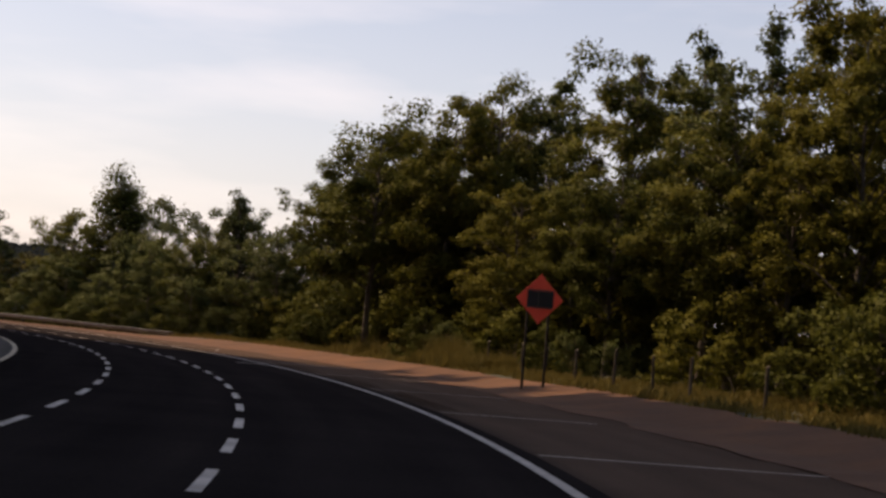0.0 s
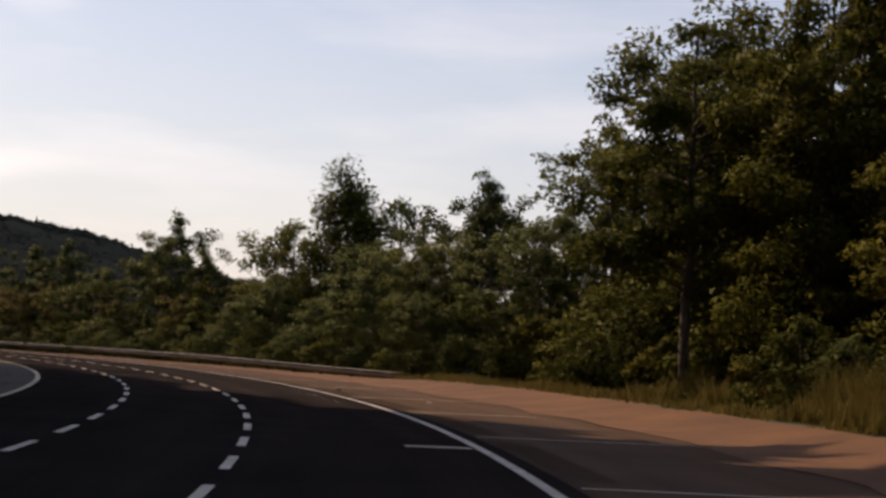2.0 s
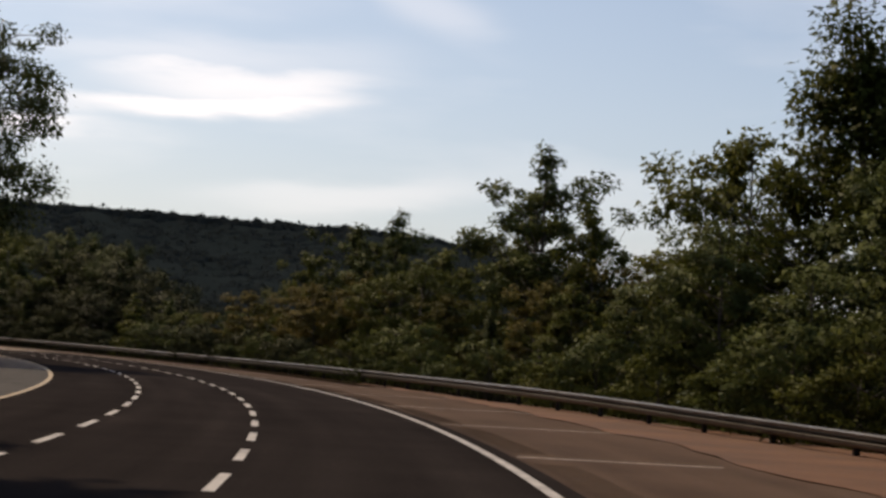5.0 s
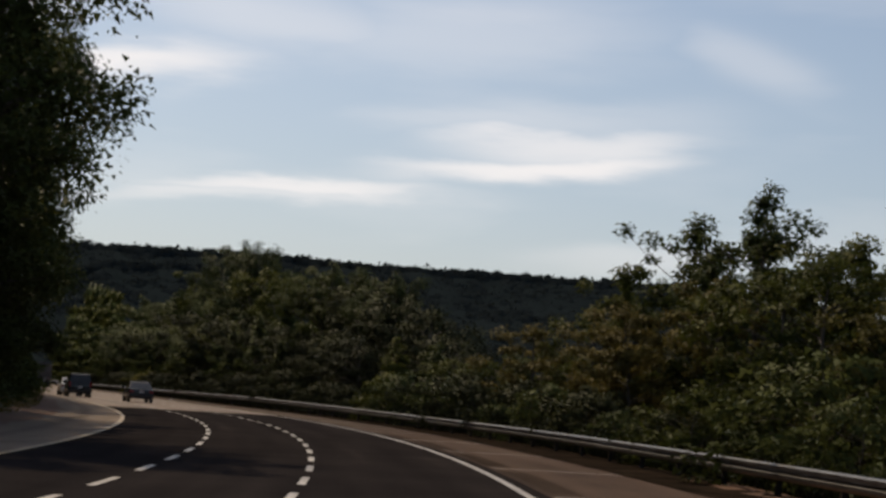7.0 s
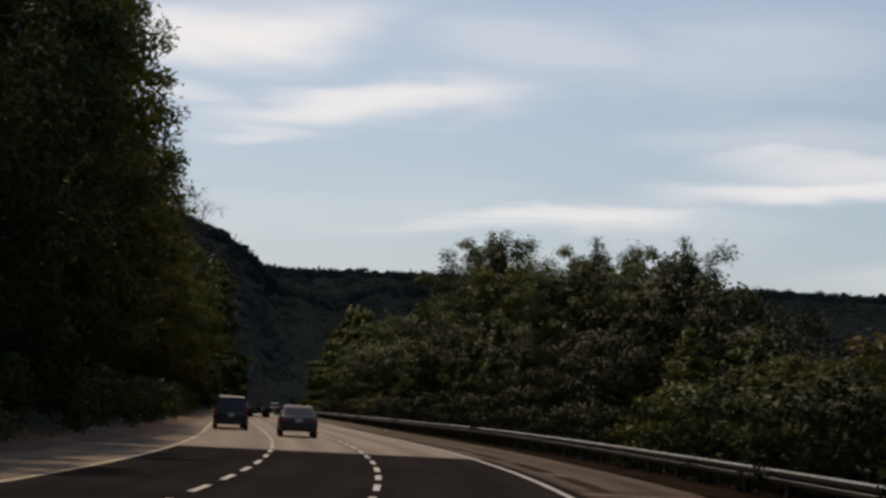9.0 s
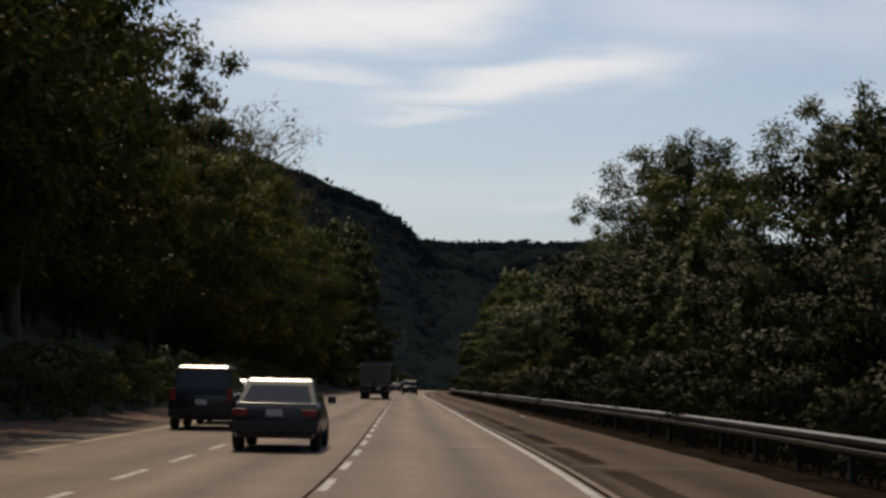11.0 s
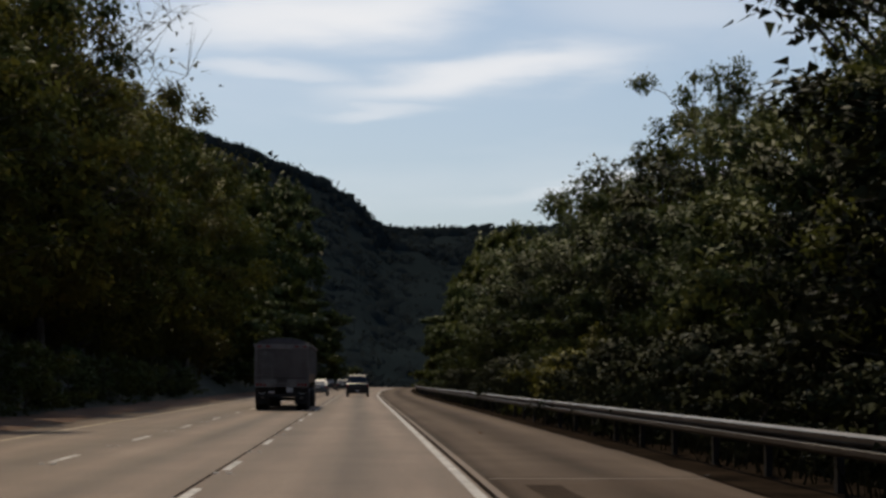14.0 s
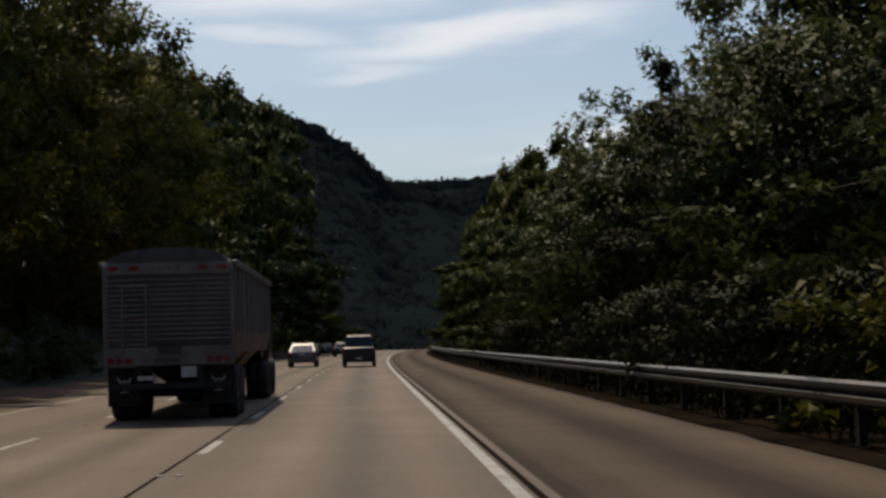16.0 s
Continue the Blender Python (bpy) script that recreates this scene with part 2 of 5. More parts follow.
SHOULDER_FAR = road_surface("old_shoulder_concrete", (0.0591, 0.0433, 0.0323), (0.14, 0.104, 0.0766), (0.23, 0.172, 0.128), 0.95, [(2.05, 0.16, -0.3), (3.0, 0.3, 0.08), (3.9, 0.4, -0.16), (4.9, 0.35, 0.10), (5.75, 0.4, -0.35)], 0.0, spec=0.03)
SHOULDER_END = road_surface("smooth_shoulder_concrete", (0.068, 0.050, 0.037), (0.150, 0.111, 0.082), (0.24, 0.18, 0.134), 0.9, [(2.05, 0.16, -0.3), (2.9, 0.35, 0.12), (3.8, 0.45, -0.26), (4.9, 0.4, 0.14), (5.7, 0.3, -0.3)], 0.0, spec=0.06)
SHOULDER_A = road_surface("left_shoulder_asphalt", (0.030, 0.027, 0.025), (0.062, 0.056, 0.051), (0.11, 0.099, 0.09), 0.9, [(-9.4, 0.3, -0.25)], 0.2)
SHOULDER_L = road_surface("left_shoulder_concrete", (0.102, 0.071, 0.050), (0.212, 0.156, 0.112), (0.35, 0.268, 0.200), 0.85, [(-9.4, 0.3, -0.25)], 0.2)
PATCH = road_surface("tar_patch", (0.018, 0.014, 0.012), (0.034, 0.027, 0.022), (0.055, 0.044, 0.037), 0.9, [], 0, spec=0.0)
PATCH_OLD = road_surface("old_tar_patch", (0.055, 0.042, 0.033), (0.085, 0.065, 0.051), (0.12, 0.093, 0.074), 0.9, [], 0, spec=0.0)
PAINT = grainy("road_paint_white", (0.239, 0.212, 0.185), (0.586, 0.543, 0.489), 1.5, 18, 0.6, bump=0.1)
YELLOW = grainy("road_paint_yellow", (0.217, 0.152, 0.076), (0.456, 0.337, 0.185), 1.5, 18, 0.6, bump=0.1)
JOINT = grainy("pale_joint_seal", (0.282, 0.239, 0.195), (0.543, 0.467, 0.402), 1.0, 12, 0.8)
JOINT_OLD = grainy("grey_joint_seal", (0.119, 0.0977, 0.0814), (0.347, 0.288, 0.244), 1.2, 12, 0.85)
DIRT = grainy("red_brown_dirt", (0.082, 0.036, 0.0145), (0.162, 0.068, 0.025), 0.4, 7, 0.95, bump=0.5)
FLAKE = grainy("old_flaking_paint", (0.032, 0.028, 0.026), (0.068, 0.060, 0.054), 2.0, 16, 0.8, bump=0.1)
# brown soil and leaf litter, with the shade below the rail in the same colour
DARK_DIRT = grainy("shade_dark_leafy_dirt", (0.010, 0.008, 0.006), (0.040, 0.028, 0.019), 0.9, 11, 1.0, bump=0.9, spec=0.0)
SOIL = grainy("leaf_litter_soil", (0.022, 0.024, 0.012), (0.065, 0.060, 0.028), 0.3, 4, 0.95, bump=0.9)
GRASS = leafy("dry_grass", (0.0786, 0.0701, 0.0191), (0.159, 0.127, 0.0382), (0.266, 0.191, 0.0658), 0.3)
# weed colour lowered to stand for growth in shade behind the rail
WEEDS = leafy("shade_dark_weeds", (0.009, 0.010, 0.005), (0.020, 0.019, 0.009), (0.040, 0.034, 0.017), 0.1)
GALV = grainy("weathered_galvanised_steel", (0.058, 0.054, 0.050), (0.14, 0.131, 0.122), 0.9, 14, 0.40, 0.85, 0.1, spec=0.3)
POST = grainy("rusty_post_steel", (0.0084, 0.0066, 0.0054), (0.027, 0.0204, 0.0168), 2.0, 20, 0.8, 0.2, 0.2, vary=0.15)
WOOD = grainy("weathered_wood", (0.025, 0.02, 0.016), (0.085, 0.068, 0.053), 2.0, 15, 0.85, squeeze=(6, 6, 0.6), vary=0.2)
BARK = grainy("bark", (0.03, 0.025, 0.02), (0.13, 0.11, 0.09), 2.5, 16, 0.9, bump=0.8, squeeze=(3, 3, 0.6), vary=0.15)
LEAF_A = leafy("leaves_mid_green", (0.0422, 0.0546, 0.0132), (0.0827, 0.0915, 0.0202), (0.128, 0.13, 0.0317))
# yellow-green raised so the tone itself carries sun on the first bend's trees
LEAF_B = leafy("leaves_sunlit_yellow_green", (0.0697, 0.0789, 0.014), (0.136, 0.129, 0.0244), (0.211, 0.186, 0.0441))
LEAF_C = leafy("leaves_dark_green", (0.045, 0.059, 0.022), (0.081, 0.098, 0.031), (0.126, 0.135, 0.042), 0.24)
# sunlit version of the mid green for near trees, brightness set into the colour
LEAF_E = leafy("leaves_sunlit_green", (0.052, 0.064, 0.014), (0.108, 0.114, 0.025), (0.165, 0.160, 0.038))
# dark green lowered again: the unlit side of backlit trees, put into the colour
LEAF_F = leafy("leaves_shade_green", (0.030, 0.034, 0.017), (0.049, 0.054, 0.025), (0.068, 0.073, 0.032), 0.08, 0.02, 0.1)
LEAF_D = leafy("leaves_autumn_tinged", (0.0546, 0.0554, 0.015), (0.0986, 0.088, 0.0229), (0.154, 0.114, 0.037))
# distance haze is mixed into both far tones as a blue cast
FAR_SOIL = grainy("far_floor_hazed", (0.013, 0.018, 0.019), (0.019, 0.025, 0.026), 0.02, 0.25, 1.0, bump=0.0, spec=0.0)
FAR_LEAF = leafy("far_foliage_hazed", (0.023, 0.029, 0.031), (0.026, 0.033, 0.034), (0.029, 0.037, 0.037), 0.35, 0.0)
TRUCK_STEEL = grainy("dirty_aluminium", (0.10, 0.092, 0.088), (0.24, 0.225, 0.215), 1.2, 10, 0.45, 0.35, 0.1)
RIB_STEEL = grainy("bright_rib_metal", (0.14, 0.13, 0.125), (0.30, 0.28, 0.27), 1.6, 12, 0.4, 0.4, 0.1)
GRIME = grainy("grimy_panel", (0.05, 0.042, 0.04), (0.13, 0.11, 0.105), 1.0, 9, 0.6, 0.2, 0.1)
TARP = grainy("brown_grey_tarp", (0.06, 0.048, 0.045), (0.13, 0.105, 0.10), 1.2, 8, 0.85, bump=0.3)
RUBBER = grainy("black_rubber", (0.010, 0.010, 0.010), (0.03, 0.028, 0.027), 3, 20, 0.8, bump=0.3)
FRAME_BLACK = grainy("black_chassis", (0.010, 0.010, 0.011), (0.035, 0.033, 0.032), 2, 14, 0.55, 0.2, 0.1)
RED_LAMP = plain("red_lamp_plastic", (0.20, 0.012, 0.012), 0.25)
PALE = grainy("dull_white_paint", (0.45, 0.43, 0.41), (0.72, 0.70, 0.68), 2, 12, 0.5, bump=0.05)
CAR_BLACK = plain("black_car_paint", (0.012, 0.012, 0.014), 0.22)
CAR_DARK = plain("dark_grey_car_paint", (0.030, 0.030, 0.034), 0.25, 0.3)
CAR_SILVER = plain("silver_car_paint", (0.11, 0.11, 0.114), 0.25, 0.6)
CAR_WHITE = plain("white_car_paint", (0.72, 0.72, 0.70), 0.25)
CAR_BROWN = plain("dark_grey_truck_paint", (0.018, 0.017, 0.018), 0.35, 0.1)
CAR_GLASS = plain("tinted_car_glass", (0.012, 0.013, 0.015), 0.04)
CHROME = plain("chrome", (0.65, 0.65, 0.66), 0.12, 1.0)
SIGN_ORANGE = grainy("fluorescent_orange_sheeting", (0.86, 0.070, 0.032), (0.96, 0.10, 0.045), 3, 20, 0.5, bump=0.02)
SIGN_BLACK = plain("matt_black_cover", (0.008, 0.008, 0.009), 0.7)


# ---- mesh helpers ----
def mesh_of(name, verts, faces, mats=(), uvs=None, smooth_it=False):
    me = bpy.data.meshes.new(name)
    me.from_pydata([tuple(v) for v in verts], [], [tuple(int(i) for i in f) for f in faces])
    for m in mats:
        me.materials.append(m)
    if uvs is not None:
        lay = me.uv_layers.new(name="UVMap")
        idx = np.empty(len(me.loops), np.int32)
        me.loops.foreach_get("vertex_index", idx)
        lay.data.foreach_set("uv", np.asarray(uvs, np.float32)[idx].ravel())
    if smooth_it:
        me.polygons.foreach_set("use_smooth", [True] * len(me.polygons))
    me.update()
    return me


def child(name, me, parent, label="", at=None):
    ob = new(name, me)
    ob.parent = parent
    if at is not None:
        ob.matrix_basis = at
    return tagged(ob, label)


def part(name, bm, mat, parent, label="", round_it=0.0, smooth_it=False):
    """Links a bmesh as one mesh under a thing or a part."""
    if round_it:
        bmesh.ops.bevel(bm, geom=list(bm.edges), offset=round_it, segments=2, affect="EDGES", profile=0.6, clamp_overlap=True)
    bmesh.ops.recalc_face_normals(bm, faces=bm.faces)
    me = bpy.data.meshes.new(name)
    bm.to_mesh(me)
    bm.free()
    me.materials.append(mat)
    if smooth_it:
        me.polygons.foreach_set("use_smooth", [True] * len(me.polygons))
    return child(name, me, parent, label)


def block(bm, x0, x1, y0, y1, z0, z1, taper=0.0):
    vs = [bm.verts.new((x, y, z)) for z, k in ((z0, 0), (z1, taper)) for x, y in ((x0 + k, y0 + k), (x1 - k, y0 + k), (x1 - k, y1 - k), (x0 + k, y1 - k))]
    for f in ((0, 3, 2, 1), (4, 5, 6, 7), (0, 1, 5, 4), (1, 2, 6, 5), (2, 3, 7, 6), (3, 0, 4, 7)):
        bm.faces.new([vs[i] for i in f])
    return bm


def box(x0, x1, y0, y1, z0, z1, taper=0.0):
    return block(bmesh.new(), x0, x1, y0, y1, z0, z1, taper)


def drum(bm, centre, axis, radius, length, sides=20, end=None):
    """A cylinder about one axis ("x", "y" or "z"), or a cone frustum."""
    end = radius if end is None else end
    turn = {"x": Euler((0, radians(90), 0)), "y": Euler((radians(-90), 0, 0)), "z": Euler((0, 0, 0))}[axis].to_matrix().to_4x4()
    bmesh.ops.create_cone(bm, cap_ends=True, segments=sides, radius1=radius, radius2=end, depth=length, matrix=Matrix.Translation(centre) @ turn)
    return bm


def tube_rings(points, radii, sides=7):
    """Vertices and faces of a tapered tube through points."""
    verts, faces = [], []
    up = Vector((0.3, 0.2, 1)).normalized()
    for i, (p, r) in enumerate(zip(points, radii)):
        a = (points[min(i + 1, len(points) - 1)] - points[max(i - 1, 0)]).normalized()
        side = a.cross(up if abs(a.dot(up)) < 0.95 else Vector((1, 0, 0))).normalized()
        other = a.cross(side)
        for k in range(sides):
            w = 2 * math.pi * k / sides
            verts.append(p + side * (math.cos(w) * r) + other * (math.sin(w) * r))
        if i:
            b0, b1 = (i - 1) * sides, i * sides
            for k in range(sides):
                j = (k + 1) % sides
                faces.append((b0 + k, b0 + j, b1 + j, b1 + k))
    return verts, faces


# ---- the ground ----
def strip(name, s0, s1, us, height, mat, label, category, step=2.0, kind="structure", wave=0.0):
    """A band of ground between lines at the offsets us (numbers or functions of s)."""
    ss = list(np.arange(s0, s1 + 0.01, step))
    verts, faces, uvs = [], [], []
    n = len(us)
    for i, s in enumerate(ss):
        for j, u in enumerate(us):
            u = u(s) if callable(u) else u
            if wave and j in (0, n - 1):
                u += wave * noise.noise((s * 0.35, j * 7.1, 3.3))
            verts.append(spot(s, u, height(s, u) if callable(height) else height))
            uvs.append((s, u))
            if i and j:
                a = (i - 1) * n + j - 1
                faces.append((a, a + 1, a + n + 1, a + n))
    ob = new(name, mesh_of(name, verts, faces, [mat], uvs))
    return tagged(ob, label, category, kind=kind)


def build_ground():
    us = [-130, -115, -100, -80, -64, -50, -40, -32, -26, -21, -17, -14.5, -13, -12, -11.2, -10, 0, 5, 6.2, 7, 8, 9, 10, 11, 12.5, 14, 17, 20, 24, 30, 40, 60, 90, 140, 220, 350]
    ss = list(np.arange(-60, 640, 5.0))
    verts, faces = [], []
    n = len(us)
    for i, s in enumerate(ss):
        for j, u in enumerate(us):
            verts.append(spot(s, u, lie(s, u) - 0.05))
            if i and j:
                a = (i - 1) * n + j - 1
                faces.append((a, a + 1, a + n + 1, a + n))
    base = len(verts)
    ring = 48
    for r in (300, 700, 1500, 4200):
        for k in range(ring):
            w = 2 * math.pi * k / ring
            verts.append((-120 + r * math.cos(w), 180 + r * math.sin(w), -9.0))
    verts.append((-120, 180, -9.0))
    for q in range(3):
        for k in range(ring):
            j = (k + 1) % ring
            a = base + q * ring
            faces.append((a + k, a + ring + k, a + ring + j, a + j))
    for k in range(ring):
        faces.append((len(verts) - 1, base + k, base + (k + 1) % ring))
    return tagged(new("ground", mesh_of("ground", verts, faces, [SOIL], smooth_it=True)), "dark leaf-littered soil under the roadside woods", "ground", kind="structure")


build_ground()
ASPHALT_END = 234.0
road = strip("road", -60, ASPHALT_END, [left_edge, lane_2, LANE_1, 0.0, LANE_EDGE + 0.35], 0.0, ASPHALT, "dark worn asphalt of the three curving lanes", "road")
road_far = strip("road_concrete", ASPHALT_END, 640, [left_edge, lane_2, LANE_1, 0.0, LANE_EDGE + 0.35], 0.0, CONCRETE, "pale tan concrete lanes with darker wheel tracks", "road")
shoulder_far = strip("pavement_far", 214, 320, [LANE_EDGE + 0.35, 4.0, 5.75], -0.003, SHOULDER_FAR, "old dark brown patched concrete shoulder", "shoulder")
strip("pavement_end", 320, 640, [LANE_EDGE + 0.35, 4.0, 5.75], -0.003, SHOULDER_END, "smooth brown-grey concrete shoulder with long tyre tracks", "shoulder")
shoulder = strip("pavement", -60, 214, [LANE_EDGE + 0.35, 4.0, 6.4], -0.003, SHOULDER, "stained brown-grey concrete shoulder beside the lanes", "shoulder")
strip("pavement_left_early", -60, 166, [lambda s: left_edge(s) - 3.1, left_edge], -0.003, SHOULDER_A, "dark worn asphalt shoulder along the yellow line", "shoulder", wave=0.25)
strip("pavement_left", 166, 640, [lambda s: left_edge(s) - 3.1 + narrow(s), left_edge], -0.003, SHOULDER_L, "pale dusty concrete shoulder along the yellow line", "shoulder", wave=0.25)
strip("verge", -60, 172, [lambda s: 5.9 + 0.4 * smooth(120, 170, s), lambda s: 7.0 - 0.2 * smooth(120, 170, s), lambda s: 8.0 - 0.9 * smooth(120, 170, s), lambda s: 9.0 + 2.2 * smooth(98, 110, s) - 4.0 * smooth(112, 160, s)], lambda s, u: lie(s, u) + 0.012 + 0.02 * noise.noise((s * 0.8, u * 0.8, 0)), DIRT, "bare red-brown dirt verge beside the shoulder", "dirt verge", step=1.0, wave=0.5)
strip("verge_far", 165, 640, [lambda s: 5.85 - 0.6 * smooth(130, 205, s) - 0.5 * smooth(146, 172, s) + 0.4 * smooth(225, 262, s) + 0.3 * smooth(312, 328, s) + 0.10 * noise.noise((s * 0.5, 1.0, 0.0)), 6.2, 7.0, 8.2], lambda s, u: lie(s, u) + 0.014 + 0.02 * noise.noise((s * 0.9, u, 2.0)), DARK_DIRT, "leaf-strewn brown dirt under the guardrail, darkened further for shade", "dirt verge", step=1.0)
strip("verge_left", 90, 640, [lambda s: left_edge(s) - 4.6 + narrow(s), lambda s: left_edge(s) - 2.7 + narrow(s)], lambda s, u: lie(s, u) + 0.012, DIRT, "dusty brown earth along the left shoulder", "dirt verge", step=2.0, wave=0.5)


# ---- road markings ----
def line_mark(name, s0, s1, u, width, mat, label, parent, step=2.0, z=0.005):
    ss = list(np.arange(s0, s1, step)) + [s1]
    verts, faces = [], []
    for i, s in enumerate(ss):
        c = u(s) if callable(u) else u
        verts += [spot(s, c - width / 2, z), spot(s, c + width / 2, z)]
        if i:
            a = 2 * i
            faces.append((a - 2, a - 1, a + 1, a))
    ob = child(name, mesh_of(name, verts, faces, [mat]), parent, label)
    return ob


line_mark("edge_line", -40, ASPHALT_END, LANE_EDGE, 0.15, PAINT, "worn white edge line", road)
line_mark("edge_line", ASPHALT_END, 600, LANE_EDGE + 0.02, 0.15, PAINT, "worn white edge line", road_far)
line_mark("yellow_line", -40, ASPHALT_END, left_edge, 0.15, YELLOW, "faded yellow edge line", road)
line_mark("yellow_line", ASPHALT_END, 600, left_edge, 0.15, YELLOW, "faded yellow edge line", road_far)
dash_starts = []
# runs of dashes: where they begin, how many, their spacing and length
for s0, count, period, length in ((-22.3, 25, 4.557, 2.3), (91.7, 17, 4.655, 2.4), (170.8, 10, 4.76, 2.5), (218.4, 11, 5.545, 2.9), (279.4, 7, 5.7, 3.2), (321.3, 22, 10.65, 3.0)):
    dash_starts += [(s0 + period * k, length) for k in range(count)]
for u_line in (LANE_1, lane_2):
    for s, length in dash_starts:
        shift = 0.0 if u_line is LANE_1 else 1.4 if s < 279 else -0.3 if s < 312 else 2.3
        line_mark("lane_dash", s + shift, s + shift + length, u_line, 0.13, PAINT, "", road if s < ASPHALT_END else road_far)
# worn stubs of lane studs between the late dashes
bm = bmesh.new()
for x in (-0.13, 0.07):
    block(bm, x, x + 0.09, 0, 0.16, 0.0, 0.014, 0.012)
stud_me = bpy.data.meshes.new("stud")
bm.to_mesh(stud_me)
bm.free()
stud_me.materials.append(PAINT)
for s, length in dash_starts:
    if 300 < s < 420:
        child("stud", stud_me, road_far, at=stand(s + 6.8, LANE_1))
        child("stud", stud_me, road_far, at=stand(s + 9.4, lane_2(s)))
# dark sealed joint beside the right edge line on the concrete
line_mark("seam", ASPHALT_END + 1, 560, LANE_EDGE + 0.19, 0.08, PATCH, "dark tar-sealed seam", road_far, z=0.004)
line_mark("seam", ASPHALT_END + 1, 560, LANE_1 - 0.12, 0.05, PATCH, "dark tar-sealed seam", road_far, z=0.003)


def cross_mark(name, s, u0, u1, width, mat, parent, z, skew=0.0):
    verts = [spot(s, u0, z), spot(s + skew, u1, z), spot(s + width + skew, u1, z), spot(s + width, u0, z)]
    return child(name, mesh_of(name, verts, [(0, 1, 2, 3)], [mat]), parent)


rnd = random.Random(5)
for k in range(60):
    s = -9.9 + 10.75 * k - (4.2 if k > 20 else 0.0)
    if s > 320:
        break
    cross_mark("joint_seal", s, LANE_EDGE + 0.42, (6.3 if k % 4 else 5.2) if s < 214 else 5.3, 0.15 if s < 214 else 0.10, JOINT if s < 214 else JOINT_OLD, shoulder if s < 214 else shoulder_far, 0.002, rnd.uniform(-0.15, 0.15))
# pale patch by the edge line, and flaking scraps of an older line
verts = [spot(61.35 + a, u, 0.004) for a, u in ((0.0, 0.48), (0.05, 0.9), (0.1, 1.5), (0.5, 1.5), (0.52, 1.0), (0.42, 0.46))]
child("pale_patch", mesh_of("pale_patch", verts, [tuple(range(6))], [JOINT]), road, "short pale filler patch")
for k in range(22):
    s, u = 81.0 + 0.62 * k + rnd.uniform(-0.2, 0.2), 0.86 + 0.10 * math.sin(k * 0.9) + rnd.uniform(-0.05, 0.05)
    if k % 5 in (1, 3) or k % 7 == 5:
        continue
    long, wide = rnd.uniform(0.5, 1.4), rnd.uniform(0.015, 0.035)
    verts = [spot(s, u - wide, 0.0035), spot(s + long * 0.5, u - wide * rnd.uniform(0.3, 1.2), 0.0035), spot(s + long, u - wide * 0.4, 0.0035), spot(s + long * rnd.uniform(0.8, 1.0), u + wide, 0.0035), spot(s + long * 0.4, u + wide * rnd.uniform(0.3, 1.0), 0.0035), spot(s + 0.02, u + wide * 0.5, 0.0035)]
    child("paint_flake", mesh_of("paint_flake", verts, [tuple(range(6))], [FLAKE]), road)
# rumble strips: short milled cross grooves in runs between the joints
def rumble(first, last, u0, u1, mat, parent, wide):
    verts, faces = [], []
    k = first
    while k <= last:
        s0 = -9.9 + 10.75 * k - (4.2 if k > 20 else 0.0) + 1.2
        for q in range(24):
            s = s0 + 0.345 * q
            a, c = u0 + 0.012 * math.sin(s * 1.7), u1 + 0.012 * math.sin(s * 2.3)
            b = len(verts)
            verts += [spot(s, a, 0.0015), spot(s, c, 0.0015), spot(s + wide, c, 0.0015), spot(s + wide, a, 0.0015)]
            faces.append((b, b + 1, b + 2, b + 3))
        k += 1
    return tagged(child("rumble_strip", mesh_of("rumble_strip", verts, faces, [mat], [(v.x, v.y) for v in verts]), parent, "dark milled rumble grooves"), kind="stuff")


rumble(4, 19, 2.08, 2.68, PATCH_OLD, shoulder, 0.13)
rumble(21, 30, 2.42, 2.9, PATCH_OLD, shoulder_far, 0.21)


# ---- mountains ----
def leaf_mesh(name, verts, faces, mat, normals=None):
    """A mesh of loose triangles, turned to the way their spray faces."""
    me = bpy.data.meshes.new(name)
    n = len(faces)
    me.vertices.add(len(verts))
    me.vertices.foreach_set("co", np.asarray(verts, np.float32).ravel())
    me.loops.add(n * 3)
    me.loops.foreach_set("vertex_index", np.asarray(faces, np.int32).ravel())
    me.polygons.add(n)
    me.polygons.foreach_set("loop_start", np.arange(0, n * 3, 3, dtype=np.int32))
    me.materials.append(mat)
    me.update(calc_edges=True)
    me.validate()
    if normals is not None:
        me.polygons.foreach_set("use_smooth", [True] * n)
        me.normals_split_custom_set((np.repeat(normals, 3, 0) if len(normals) == n else normals).astype(np.float32))
    return me


